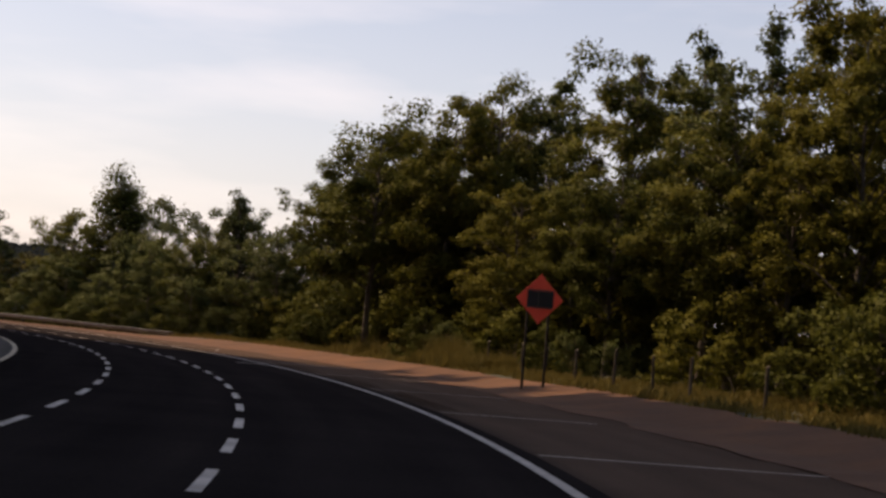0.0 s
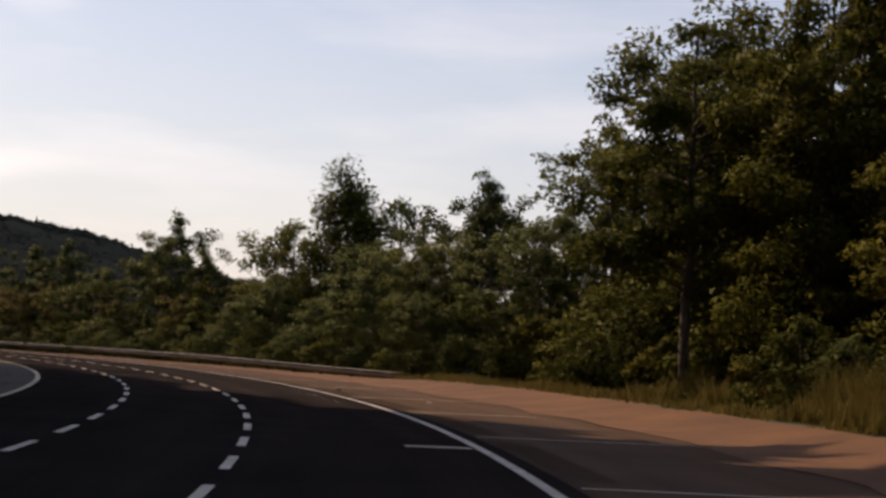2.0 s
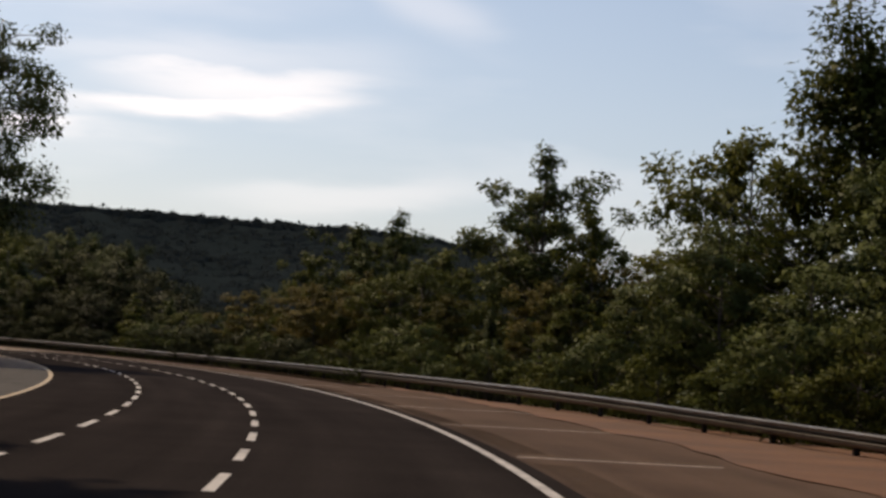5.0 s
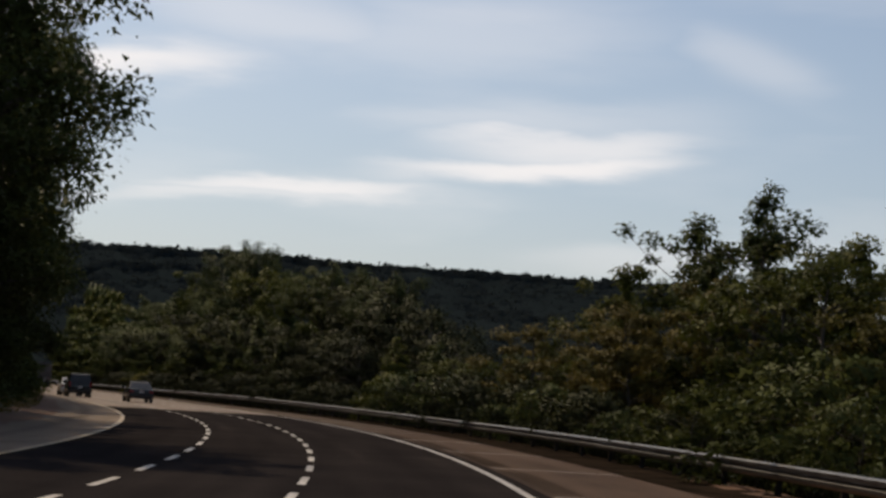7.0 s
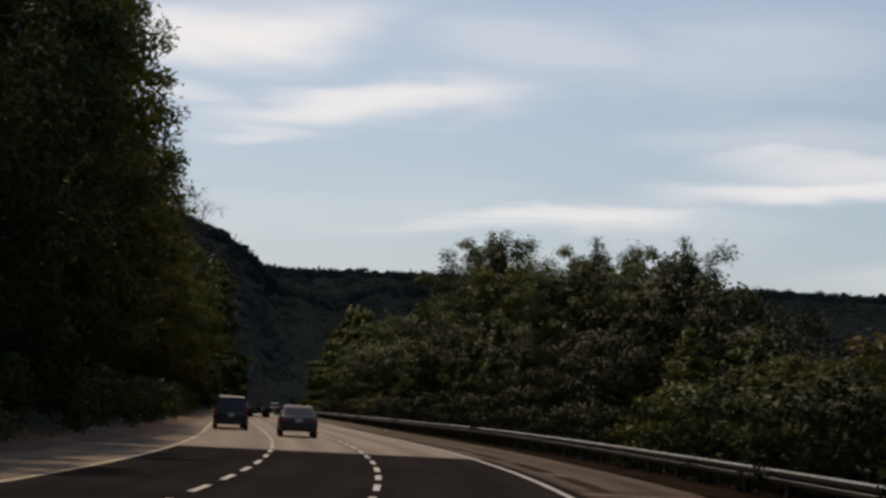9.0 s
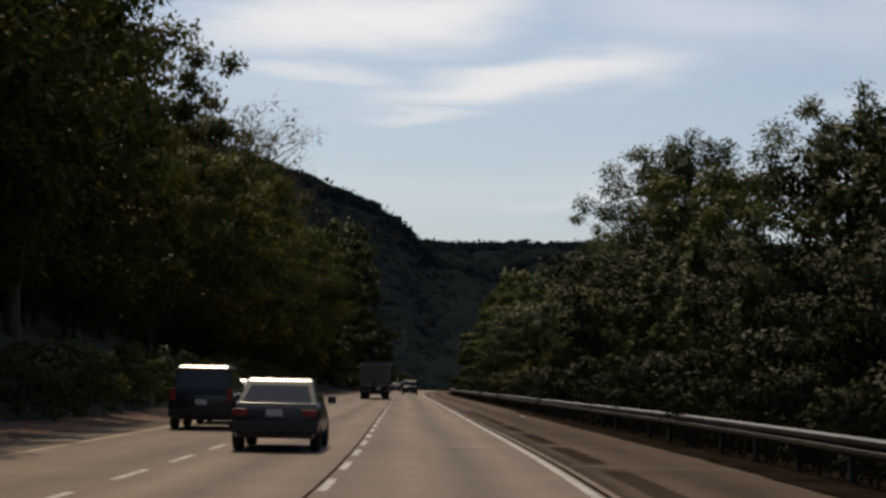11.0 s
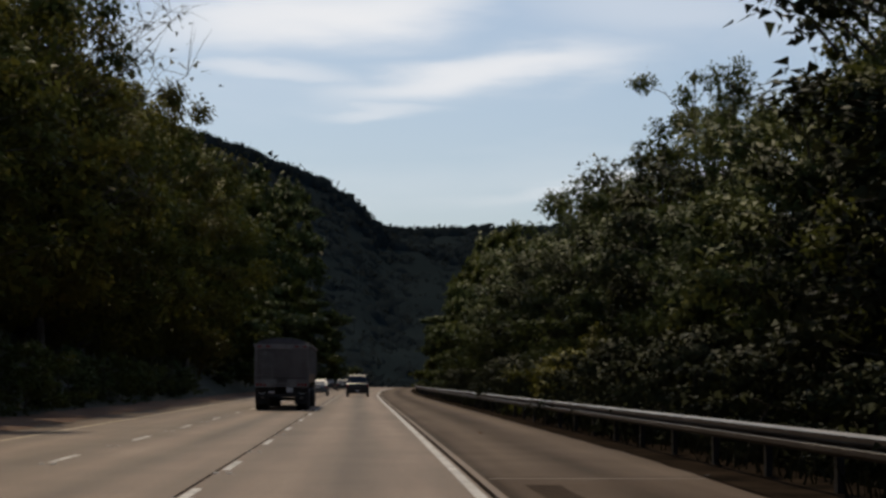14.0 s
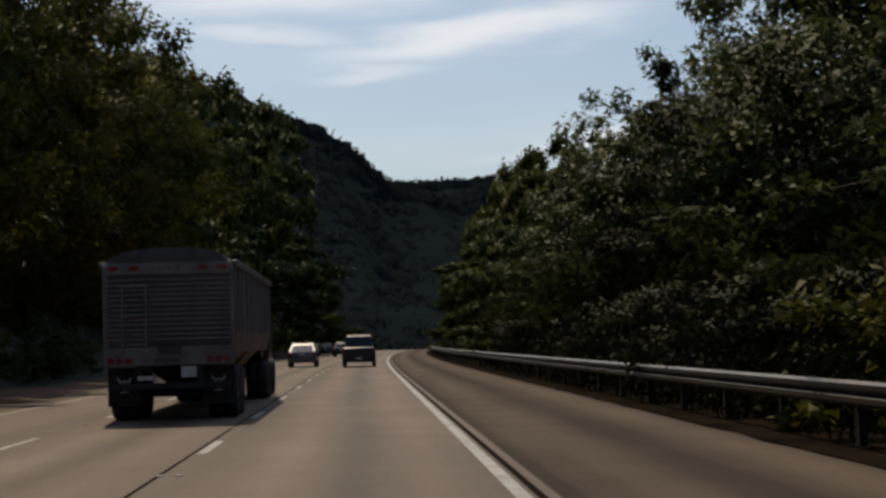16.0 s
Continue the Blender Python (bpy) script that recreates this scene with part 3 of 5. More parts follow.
def mountain(name, eye, crest, far, near, label, seed, bumps, crown, deep):
    """A wooded ridge: its crest by turn and height as seen from eye, sloping down towards it, with a knobbly canopy."""
    rng = np.random.default_rng(seed)
    turns = np.linspace(crest[0][0], crest[-1][0], 150)
    rises = np.interp(turns, [c[0] for c in crest], [c[1] for c in crest])
    rows_, verts, faces = 26, [], []
    for i, (t, r) in enumerate(zip(turns, rises)):
        w = radians(t)
        top = far * math.tan(radians(r)) + 1.0
        for j in range(rows_ + 6):
            k = j / rows_
            if k <= 1:
                d = near + (far - near) * k
                z = -9 + (top + 9) * (0.25 * k + 0.75 * k * k) if k < 1 else top
                z = min(z, d * math.tan(radians(r)) - 0.5 * (1 - k) * 3)
            else:
                d, z = far + (k - 1) * rows_ * 30, top - (k - 1) * rows_ * 14
            lump = 3.0 * noise.noise((t * 0.9, d * 0.02, seed)) + 1.6 * noise.noise((t * 3.1, d * 0.06, seed + 9.0))
            verts.append((eye[0] - math.sin(w) * d, eye[1] + math.cos(w) * d, z + lump * min(1, k * 3)))
            if i and j:
                m = rows_ + 6
                a = (i - 1) * m + j - 1
                faces.append((a, a + 1, a + m + 1, a + m))
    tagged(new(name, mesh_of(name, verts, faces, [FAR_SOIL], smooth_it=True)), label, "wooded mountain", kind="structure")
    # tree crowns over the slope and along the skyline: lumpy domes with leafy scraps about them
    t = rng.uniform(turns[0], turns[-1], bumps)
    k = np.where(np.arange(bumps) % 4 > 0, 1.0 - rng.random(bumps) ** 1.2 * deep, 1.0 - rng.random(bumps) * 0.02)
    r = np.radians(np.interp(t, turns, rises))
    d = near + (far - near) * k
    top = far * np.tan(r) + 1.0
    z = np.minimum(-9 + (top + 9) * (0.25 * k + 0.75 * k * k), d * np.tan(r))
    w = np.radians(t)
    size = crown * rng.uniform(0.6, 1.25, bumps)
    centre = np.stack([eye[0] - np.sin(w) * d, eye[1] + np.cos(w) * d, z - size * 0.8 + np.where(k > 0.97, rng.uniform(-2.0, 2.5, bumps), 0.0)], 1)
    rings = ((1, 0.0, 1.0), (6, 0.62, 0.72), (8, 1.0, 0.1), (8, 0.85, -0.7))
    shape, start = [], []
    for n, wide, high in rings:
        start.append(len(shape))
        shape += [(wide * math.cos(6.283 * q / n), wide * math.sin(6.283 * q / n), high) for q in range(n)]
    tris = [(0, 1 + q, 1 + (q + 1) % 6) for q in range(6)]
    for q in range(8):
        a, b = 7 + q, 7 + (q + 1) % 8
        tris += [(1 + int(q * 0.75) % 6, a, b), (a, 15 + q, 15 + (q + 1) % 8), (a, 15 + (q + 1) % 8, b)]
        if int((q + 1) * 0.75) % 6 != int(q * 0.75) % 6:
            tris.append((1 + int(q * 0.75) % 6, b, 1 + int((q + 1) * 0.75) % 6))
    shape = np.array(shape)
    lumps = shape[None] * (size[:, None, None] * rng.uniform(0.78, 1.15, (bumps, len(shape), 1)))
    dome_v = (centre[:, None] + lumps).reshape(-1, 3)
    dome_f = (np.array(tris)[None] + (np.arange(bumps) * len(shape))[:, None, None]).reshape(-1, 3)
    scraps = 24
    v = rng.normal(size=(bumps, scraps, 3))
    v[:, :, 2] = np.abs(v[:, :, 2])
    v /= np.linalg.norm(v, axis=2)[:, :, None]
    p = centre[:, None] + v * (size[:, None] * rng.uniform(0.9, 1.1, (bumps, scraps)))[:, :, None]
    tri = (p[:, :, None] + rng.normal(size=(bumps, scraps, 3, 3)) * (size * 0.13)[:, None, None, None]).reshape(-1, 3, 3)
    scrap_f = np.arange(len(tri) * 3).reshape(-1, 3)
    all_v = np.concatenate([dome_v, tri.reshape(-1, 3)])
    all_f = np.concatenate([dome_f, scrap_f + len(dome_v)])
    flat = all_v[all_f]
    out = np.concatenate([lumps.reshape(-1, 3)[dome_f].mean(1), v.reshape(-1, 3)])
    wrong = (np.cross(flat[:, 1] - flat[:, 0], flat[:, 2] - flat[:, 0]) * out).sum(1) < 0
    all_f[wrong] = all_f[wrong][:, ::-1]
    soft = np.concatenate([lumps.reshape(-1, 3)[all_f[:len(dome_f)].ravel()], np.repeat(v.reshape(-1, 3), 3, 0)])
    soft /= np.linalg.norm(soft, axis=1)[:, None]
    lean = np.stack([np.sin(w) * 0.55, -np.cos(w) * 0.55, np.full(bumps, 0.83)], 1)
    soft = 0.55 * soft + 0.45 * np.concatenate([np.repeat(lean, len(tris) * 3, 0), np.repeat(lean, scraps * 3, 0)])
    soft /= np.linalg.norm(soft, axis=1)[:, None]
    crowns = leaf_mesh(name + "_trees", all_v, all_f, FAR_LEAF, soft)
    return tagged(new(name + "_woods", crowns), "dark woods covering the mountainside, hazed blue-green in their colour", "woods", kind="stuff")


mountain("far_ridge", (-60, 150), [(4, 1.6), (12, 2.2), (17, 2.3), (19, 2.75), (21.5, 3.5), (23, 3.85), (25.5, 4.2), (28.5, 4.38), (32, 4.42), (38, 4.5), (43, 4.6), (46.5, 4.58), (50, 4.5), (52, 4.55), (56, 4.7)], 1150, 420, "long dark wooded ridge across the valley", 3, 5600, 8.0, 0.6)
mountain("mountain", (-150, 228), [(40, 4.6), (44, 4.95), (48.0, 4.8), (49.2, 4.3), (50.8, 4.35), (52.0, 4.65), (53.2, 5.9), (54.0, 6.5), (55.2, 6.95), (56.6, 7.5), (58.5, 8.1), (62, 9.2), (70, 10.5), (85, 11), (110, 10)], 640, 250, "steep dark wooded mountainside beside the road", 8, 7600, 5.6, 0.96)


# ---- trees ----
def leaf_cloud(rng, clumps, count, size, droop=0.25, even=0.0):
    """Pointed leaf sprays round clump centres (x, y, z, radius, flatness). even: how far all leaves face as the whole crown does."""
    weights = np.array([c[3] ** 2 for c in clumps])
    pick = rng.choice(len(clumps), count, p=weights / weights.sum())
    cc = np.array(clumps)[pick]
    v = rng.normal(size=(count, 3))
    v /= np.linalg.norm(v, axis=1)[:, None]
    r = cc[:, 3] * rng.random(count) ** 0.42 * (1.0 + 0.17 * rng.normal(size=count))
    p = cc[:, :3] + v * r[:, None] * np.stack([np.ones(count), np.ones(count), cc[:, 4]], 1)
    out = v.copy()
    out[:, 2] = out[:, 2] * 0.5 - droop
    out += rng.normal(size=(count, 3)) * 0.55
    out /= np.linalg.norm(out, axis=1)[:, None]
    up = rng.normal(size=(count, 3)) * 0.5 + np.array((0, 0, 1.0))
    side = np.cross(out, up)
    side /= np.linalg.norm(side, axis=1)[:, None] + 1e-6
    length = size * rng.uniform(0.6, 1.5, count)[:, None]
    width = length * rng.uniform(0.28, 0.48, count)[:, None]
    bend = np.array((0, 0, -1.0)) * length * 0.12
    verts = np.stack([p - out * length * 0.45 + side * width, p + out * length * 0.55 + bend, p - out * length * 0.45 - side * width], 1).reshape(-1, 3)
    faces = np.arange(count * 3).reshape(-1, 3)
    # each leaf is shaded partly as its spray faces, so that sprays read as soft masses
    whole = p - np.array((0, 0, p[:, 2].mean()))
    whole[:, 2] *= 0.6
    whole /= np.linalg.norm(whole, axis=1)[:, None] + 1e-6
    face = v * (0.75 - 0.5 * even) + whole * (0.55 + 0.55 * even) + np.array((0, 0, 0.15 - 0.12 * even)) + rng.normal(size=(count, 3)) * (0.22 - 0.1 * even)
    face /= np.linalg.norm(face, axis=1)[:, None]
    tri = verts.reshape(-1, 3, 3)
    flat_n = np.cross(tri[:, 1] - tri[:, 0], tri[:, 2] - tri[:, 0])
    faces[(flat_n * face).sum(1) < 0] = faces[(flat_n * face).sum(1) < 0][:, ::-1]
    return verts, faces, face


def tree_parts(seed, height, spread, base, shape, leaves, size, leaf_mat, bark, clump_count, trunk_r, bare=0.0, even=0.0):
    """Trunk mesh and crown mesh of one tree. base: share of the height below the crown. shape: 'round', 'spire', 'open' or 'bush'."""
    rng, rr = np.random.default_rng(seed), random.Random(seed)
    verts, faces = [], []

    def add_tube(points, radii, sides):
        v, f = tube_rings(points, radii, sides)
        b = len(verts)
        verts.extend(v)
        faces.extend([tuple(i + b for i in q) for q in f])

    lean = Vector((rr.uniform(-0.05, 0.05), rr.uniform(-0.05, 0.05), 0)) * height
    axis = [lean * (k / 7) ** 1.5 + Vector((rr.uniform(-0.12, 0.12), rr.uniform(-0.12, 0.12), 0)) * (1 if 0 < k < 7 else 0) + Vector((0, 0, height * 0.93 * k / 7 - (0.4 if k == 0 else 0))) for k in range(8)]
    add_tube(axis, [trunk_r * (1.25 if k == 0 else 1 - 0.88 * k / 7) for k in range(8)], 8)

    def on_axis(f):
        f = min(max(f, 0), 0.999) * 7
        i = int(f)
        return axis[i].lerp(axis[i + 1], f - i)

    clumps = []
    flat = lambda: rr.uniform(0.7, 1.1) if shape in ("open", "spire") else rr.uniform(0.42, 0.95)
    for c in range(clump_count):
        f = base + (1 - base) * ((c + rr.random()) / clump_count)
        g = (f - base) / (1 - base)
        if shape == "spire":
            reach = spread * (0.62 + 0.45 * rr.random()) * (1.0 - 0.25 * g) if g < 0.52 else spread * 0.56 * (1.04 - (g - 0.52) / 0.48) ** 0.75 * (0.6 + 0.45 * rr.random())
        elif shape == "bush":
            reach = spread * math.sqrt(max(1 - g * g, 0.05)) * (0.5 + 0.5 * rr.random())
        elif shape == "dome":
            reach = spread * math.sqrt(max(1 - (1.6 * g - 0.6) ** 2, 0.04)) * (0.92 if c % 2 else 0.45) * (0.7 + 0.35 * rr.random())
        elif shape == "open":
            reach = spread * (0.4 + 0.6 * math.sin(math.pi * min(0.15 + 0.8 * g, 1.0))) * (0.25 + 0.75 * rr.random())
        else:
            reach = spread * math.sin(math.pi * (0.16 + 0.70 * g)) ** 0.6 * (0.4 + 0.65 * rr.random())
        ang = c * 2.399 + rr.uniform(-0.5, 0.5)
        root = on_axis(max(f - 0.06 - 0.10 * rr.random(), base * 0.7))
        tip = root + Vector((math.cos(ang) * reach, math.sin(ang) * reach, reach * (rr.uniform(0.6, 1.25) if shape == "open" else rr.uniform(0.1, 0.65))))
        tip.z = min(tip.z, height * rr.uniform(0.86, 0.985))
        if c >= clump_count - (5 if shape == "open" else 1):
            tip = on_axis(0.98 - 0.045 * (clump_count - 1 - c)) + Vector((rr.uniform(-0.4, 0.4), rr.uniform(-0.4, 0.4), 0)) * (shape == "open")
        mid = root.lerp(tip, 0.55) + Vector((rr.uniform(-0.2, 0.2), rr.uniform(-0.2, 0.2), rr.uniform(0.0, 0.35))) * min(reach, 1.5)
        th = trunk_r * (0.36 - 0.2 * g)
        add_tube([root, mid, tip], [th, th * 0.55, th * 0.2], 3 if shape == "bush" else 4)
        rad = (0.15 + 0.11 * rr.random()) * spread * {"round": 1.2, "dome": 1.25, "bush": 1.25, "spire": 1.15, "open": 1.0}[shape] * (1.0 - 0.25 * g)
        if rr.random() >= bare:
            clumps.append((*tip, max(rad, 0.35), flat()))
            if rr.random() < (1.0 if shape == "open" else 0.75):
                clumps.append((*(mid + Vector((rr.uniform(-1, 1), rr.uniform(-1, 1), rr.uniform(-0.2, 0.6))) * rad * 0.7), max(rad * 0.75, 0.3), flat()))
        for tw in range(5 if bare else 0 if shape == "bush" else 2):
            d = Vector((rr.uniform(-1, 1), rr.uniform(-1, 1), rr.uniform(-0.1, 1))).normalized() * rad * (1.6 if bare else 1.0)
            add_tube([tip if tw else mid, (tip if tw else mid) + d * 0.6 + Vector((0, 0, 0.1)), (tip if tw else mid) + d], [th * 0.25, th * 0.16, th * 0.06], 3)
    lv, lf, ln = leaf_cloud(rng, clumps, leaves, size, even=even)
    return mesh_of("trunk", verts, faces, [bark], smooth_it=True), leaf_mesh("crown", lv, lf, leaf_mat, ln)


KINDS = {}


def tree_kind(key, category, label, *args, **more):
    KINDS[key] = (tree_parts(*args, **more), args[1], category, label)


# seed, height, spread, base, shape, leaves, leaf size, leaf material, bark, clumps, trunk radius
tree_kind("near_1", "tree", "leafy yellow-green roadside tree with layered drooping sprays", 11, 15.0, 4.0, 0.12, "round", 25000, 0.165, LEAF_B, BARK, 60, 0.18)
tree_kind("near_2", "tree", "tall mid-green broadleaf tree with an uneven crown", 12, 16.0, 4.3, 0.16, "round", 25000, 0.165, LEAF_E, BARK, 54, 0.20)
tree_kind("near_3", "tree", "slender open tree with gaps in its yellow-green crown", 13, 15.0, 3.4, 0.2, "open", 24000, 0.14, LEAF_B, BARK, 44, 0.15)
tree_kind("near_4", "tree", "dark dense round-crowned tree", 14, 14.5, 4.2, 0.2, "round", 25000, 0.165, LEAF_C, BARK, 54, 0.20, even=1.0)
tree_kind("high", "tree", "tall broadleaf tree with a bare lower trunk", 17, 15.5, 4.2, 0.37, "round", 24000, 0.165, LEAF_E, BARK, 50, 0.19)
tree_kind("edge", "tree", "dark dense tree overhanging the road shoulder", 16, 15.5, 4.2, 0.10, "round", 30000, 0.15, LEAF_C, BARK, 70, 0.2, even=1.0)
tree_kind("hanging", "tree", "dark tree whose high crown hangs over the shoulder", 18, 15.5, 3.9, 0.42, "round", 24000, 0.135, LEAF_C, BARK, 60, 0.2)
tree_kind("dome", "tree", "large dense dome-crowned mid-green tree", 15, 14.5, 4.6, 0.12, "dome", 38000, 0.165, LEAF_A, BARK, 120, 0.22)
tree_kind("crowned", "tree", "tall dark broadleaf tree with a clustered crown", 34, 15.0, 3.3, 0.2, "open", 40000, 0.105, LEAF_C, BARK, 84, 0.2, even=1.0)
# pale leaf tone stands in for the glow that lifts the left wood's dark
tree_kind("olive", "tree", "woodland tree above the shoulder, leaves lightened to a glowing olive-yellow", 35, 13.0, 3.9, 0.10, "round", 14000, 0.19, LEAF_B, BARK, 50, 0.16, even=0.8)
tree_kind("mid_1", "tree", "mid-green broadleaf tree behind the guardrail", 21, 13.0, 4.0, 0.10, "round", 12000, 0.2, LEAF_A, BARK, 46, 0.16, even=0.8)
tree_kind("mid_2", "tree", "dark green rounded woodland tree", 22, 12.0, 4.2, 0.10, "round", 12000, 0.2, LEAF_C, BARK, 46, 0.16, even=1.0)
tree_kind("dusky", "tree", "green tree beyond the guardrail, leaves darkened for shade", 36, 12.0, 4.2, 0.06, "round", 14000, 0.185, LEAF_F, BARK, 50, 0.16, even=1.0)
tree_kind("mid_3", "tree", "olive-brown woodland tree with a ragged crown", 23, 13.0, 3.8, 0.12, "round", 12000, 0.2, LEAF_D, BARK, 44, 0.15, even=0.8)
tree_kind("mid_4", "tree", "thin-crowned tree tinged with autumn brown", 24, 13.0, 3.4, 0.14, "open", 10000, 0.175, LEAF_D, BARK, 40, 0.14)
tree_kind("cedar", "tree", "narrow dark conical tree", 29, 11.0, 2.3, 0.06, "spire", 9000, 0.17, LEAF_C, BARK, 60, 0.13, even=0.8)
tree_kind("slim", "tree", "slim upright broadleaf tree", 30, 12.0, 2.6, 0.12, "dome", 8500, 0.2, LEAF_A, BARK, 44, 0.13, even=0.8)
tree_kind("spire", "tree", "broad pointed green tree that tops its neighbours", 25, 15.0, 5.2, 0.12, "spire", 36000, 0.17, LEAF_A, BARK, 90, 0.22)
tree_kind("open_1", "tree", "sparse tree with separate leaf clusters against the sky", 26, 14.0, 3.2, 0.3, "open", 11000, 0.155, LEAF_C, BARK, 44, 0.14)
tree_kind("open_2", "tree", "thin sparse tree with clustered leaves and visible limbs", 27, 13.0, 2.9, 0.34, "open", 10000, 0.155, LEAF_A, BARK, 40, 0.13)
tree_kind("bare", "tree", "nearly bare twiggy tree with a few brown leaves", 28, 13.0, 3.8, 0.25, "open", 1100, 0.15, LEAF_D, BARK, 110, 0.13, bare=0.25)
tree_kind("far_1", "tree", "dark green tree in the roadside woods", 31, 14.0, 4.6, 0.1, "round", 3400, 0.38, LEAF_C, BARK, 14, 0.2)
tree_kind("far_2", "tree", "mid-green tree in the roadside woods", 32, 14.0, 4.4, 0.1, "round", 3400, 0.38, LEAF_A, BARK, 12, 0.2)
tree_kind("shade", "tree", "dark tree in the hillside woods", 33, 14.0, 4.6, 0.1, "round", 700, 1.25, LEAF_C, BARK, 12, 0.2)
tree_kind("ivy", "dead tree", "slim dead trunk wrapped in pale-leaved ivy", 45, 4.2, 0.75, 0.03, "dome", 3000, 0.115, LEAF_B, BARK, 34, 0.09)
tree_kind("bush_1", "shrub", "dense green shrub at the wood's edge", 41, 3.4, 2.2, 0.02, "bush", 3600, 0.135, LEAF_A, BARK, 26, 0.05)
tree_kind("bush_2", "shrub", "yellow-green leafy shrub at the wood's edge", 42, 3.0, 2.0, 0.02, "bush", 3600, 0.135, LEAF_B, BARK, 24, 0.05)
tree_kind("bush_3", "shrub", "dark tangled shrub beside the road", 43, 3.8, 2.4, 0.02, "bush", 3600, 0.14, LEAF_C, BARK, 26, 0.05, even=1.0)
tree_kind("bush_4", "shrub", "shrub behind the guardrail, leaves darkened for shade", 44, 3.6, 2.3, 0.02, "bush", 4200, 0.13, LEAF_F, BARK, 28, 0.05, even=1.0)



def plant(key, s, u, top=None, height=None, turn=0.0, wide=1.0, group="roadside trees"):
    """A tree or shrub at s, u on the ground, with its top at a height above the road or with a height of its own."""
    (trunk, crown), grown, category, label = KINDS[key]
    z = lie(s, u) - 0.15
    h = (top - z) if top is not None else height
    k = h / grown
    x, y, t = along(s)
    place = Matrix.LocRotScale(spot(s, u, z), Euler((0, 0, t + turn)), (k * wide, k * wide, k))
    root = new("shrub" if category == "shrub" else "tree")
    tagged(root, label, category, group)
    child("stem" if category == "shrub" else "trunk", trunk, root)
    child("crown", crown, root)
    root.matrix_basis = place
    return root


def woods(name, places, label):
    """Many trees too close together to tell apart, joined into one object. places: kind, s, u, height, turn, widening."""
    groups = {}
    for key, s, u, h, turn, wide in places:
        (trunk, crown), grown, _, _ = KINDS[key]
        k = h / grown
        m = np.array(Matrix.LocRotScale(spot(s, u, lie(s, u) - 0.2), Euler((0, 0, turn)), (k * wide, k * wide, k)))
        co = np.empty(len(crown.vertices) * 3, np.float32)
        crown.vertices.foreach_get("co", co)
        order = np.empty(len(crown.loops), np.int32)
        crown.loops.foreach_get("vertex_index", order)
        co = co.reshape(-1, 3)[order] @ m[:3, :3].T + m[:3, 3]
        facing = np.empty(len(crown.loops) * 3, np.float32)
        crown.corner_normals.foreach_get("vector", facing)
        facing = facing.reshape(-1, 3)[::3] @ np.array(Euler((0, 0, turn)).to_matrix()).T
        groups.setdefault(crown.materials[0], []).append((co, facing))
    verts = np.concatenate([c for g in groups.values() for c, _ in g])
    facing = np.concatenate([f for g in groups.values() for _, f in g])
    me = leaf_mesh(name, verts, np.arange(len(verts)).reshape(-1, 3), list(groups)[0], facing)
    for m in list(groups)[1:]:
        me.materials.append(m)
    index = np.concatenate([np.full(sum(len(c) for c, _ in g) // 3, i, np.int32) for i, g in enumerate(groups.values())])
    me.polygons.foreach_set("material_index", index)
    return tagged(new(name, me), label, "woods", kind="stuff")


rt = random.Random(77)


def some(*keys):
    return rt.choice(keys)


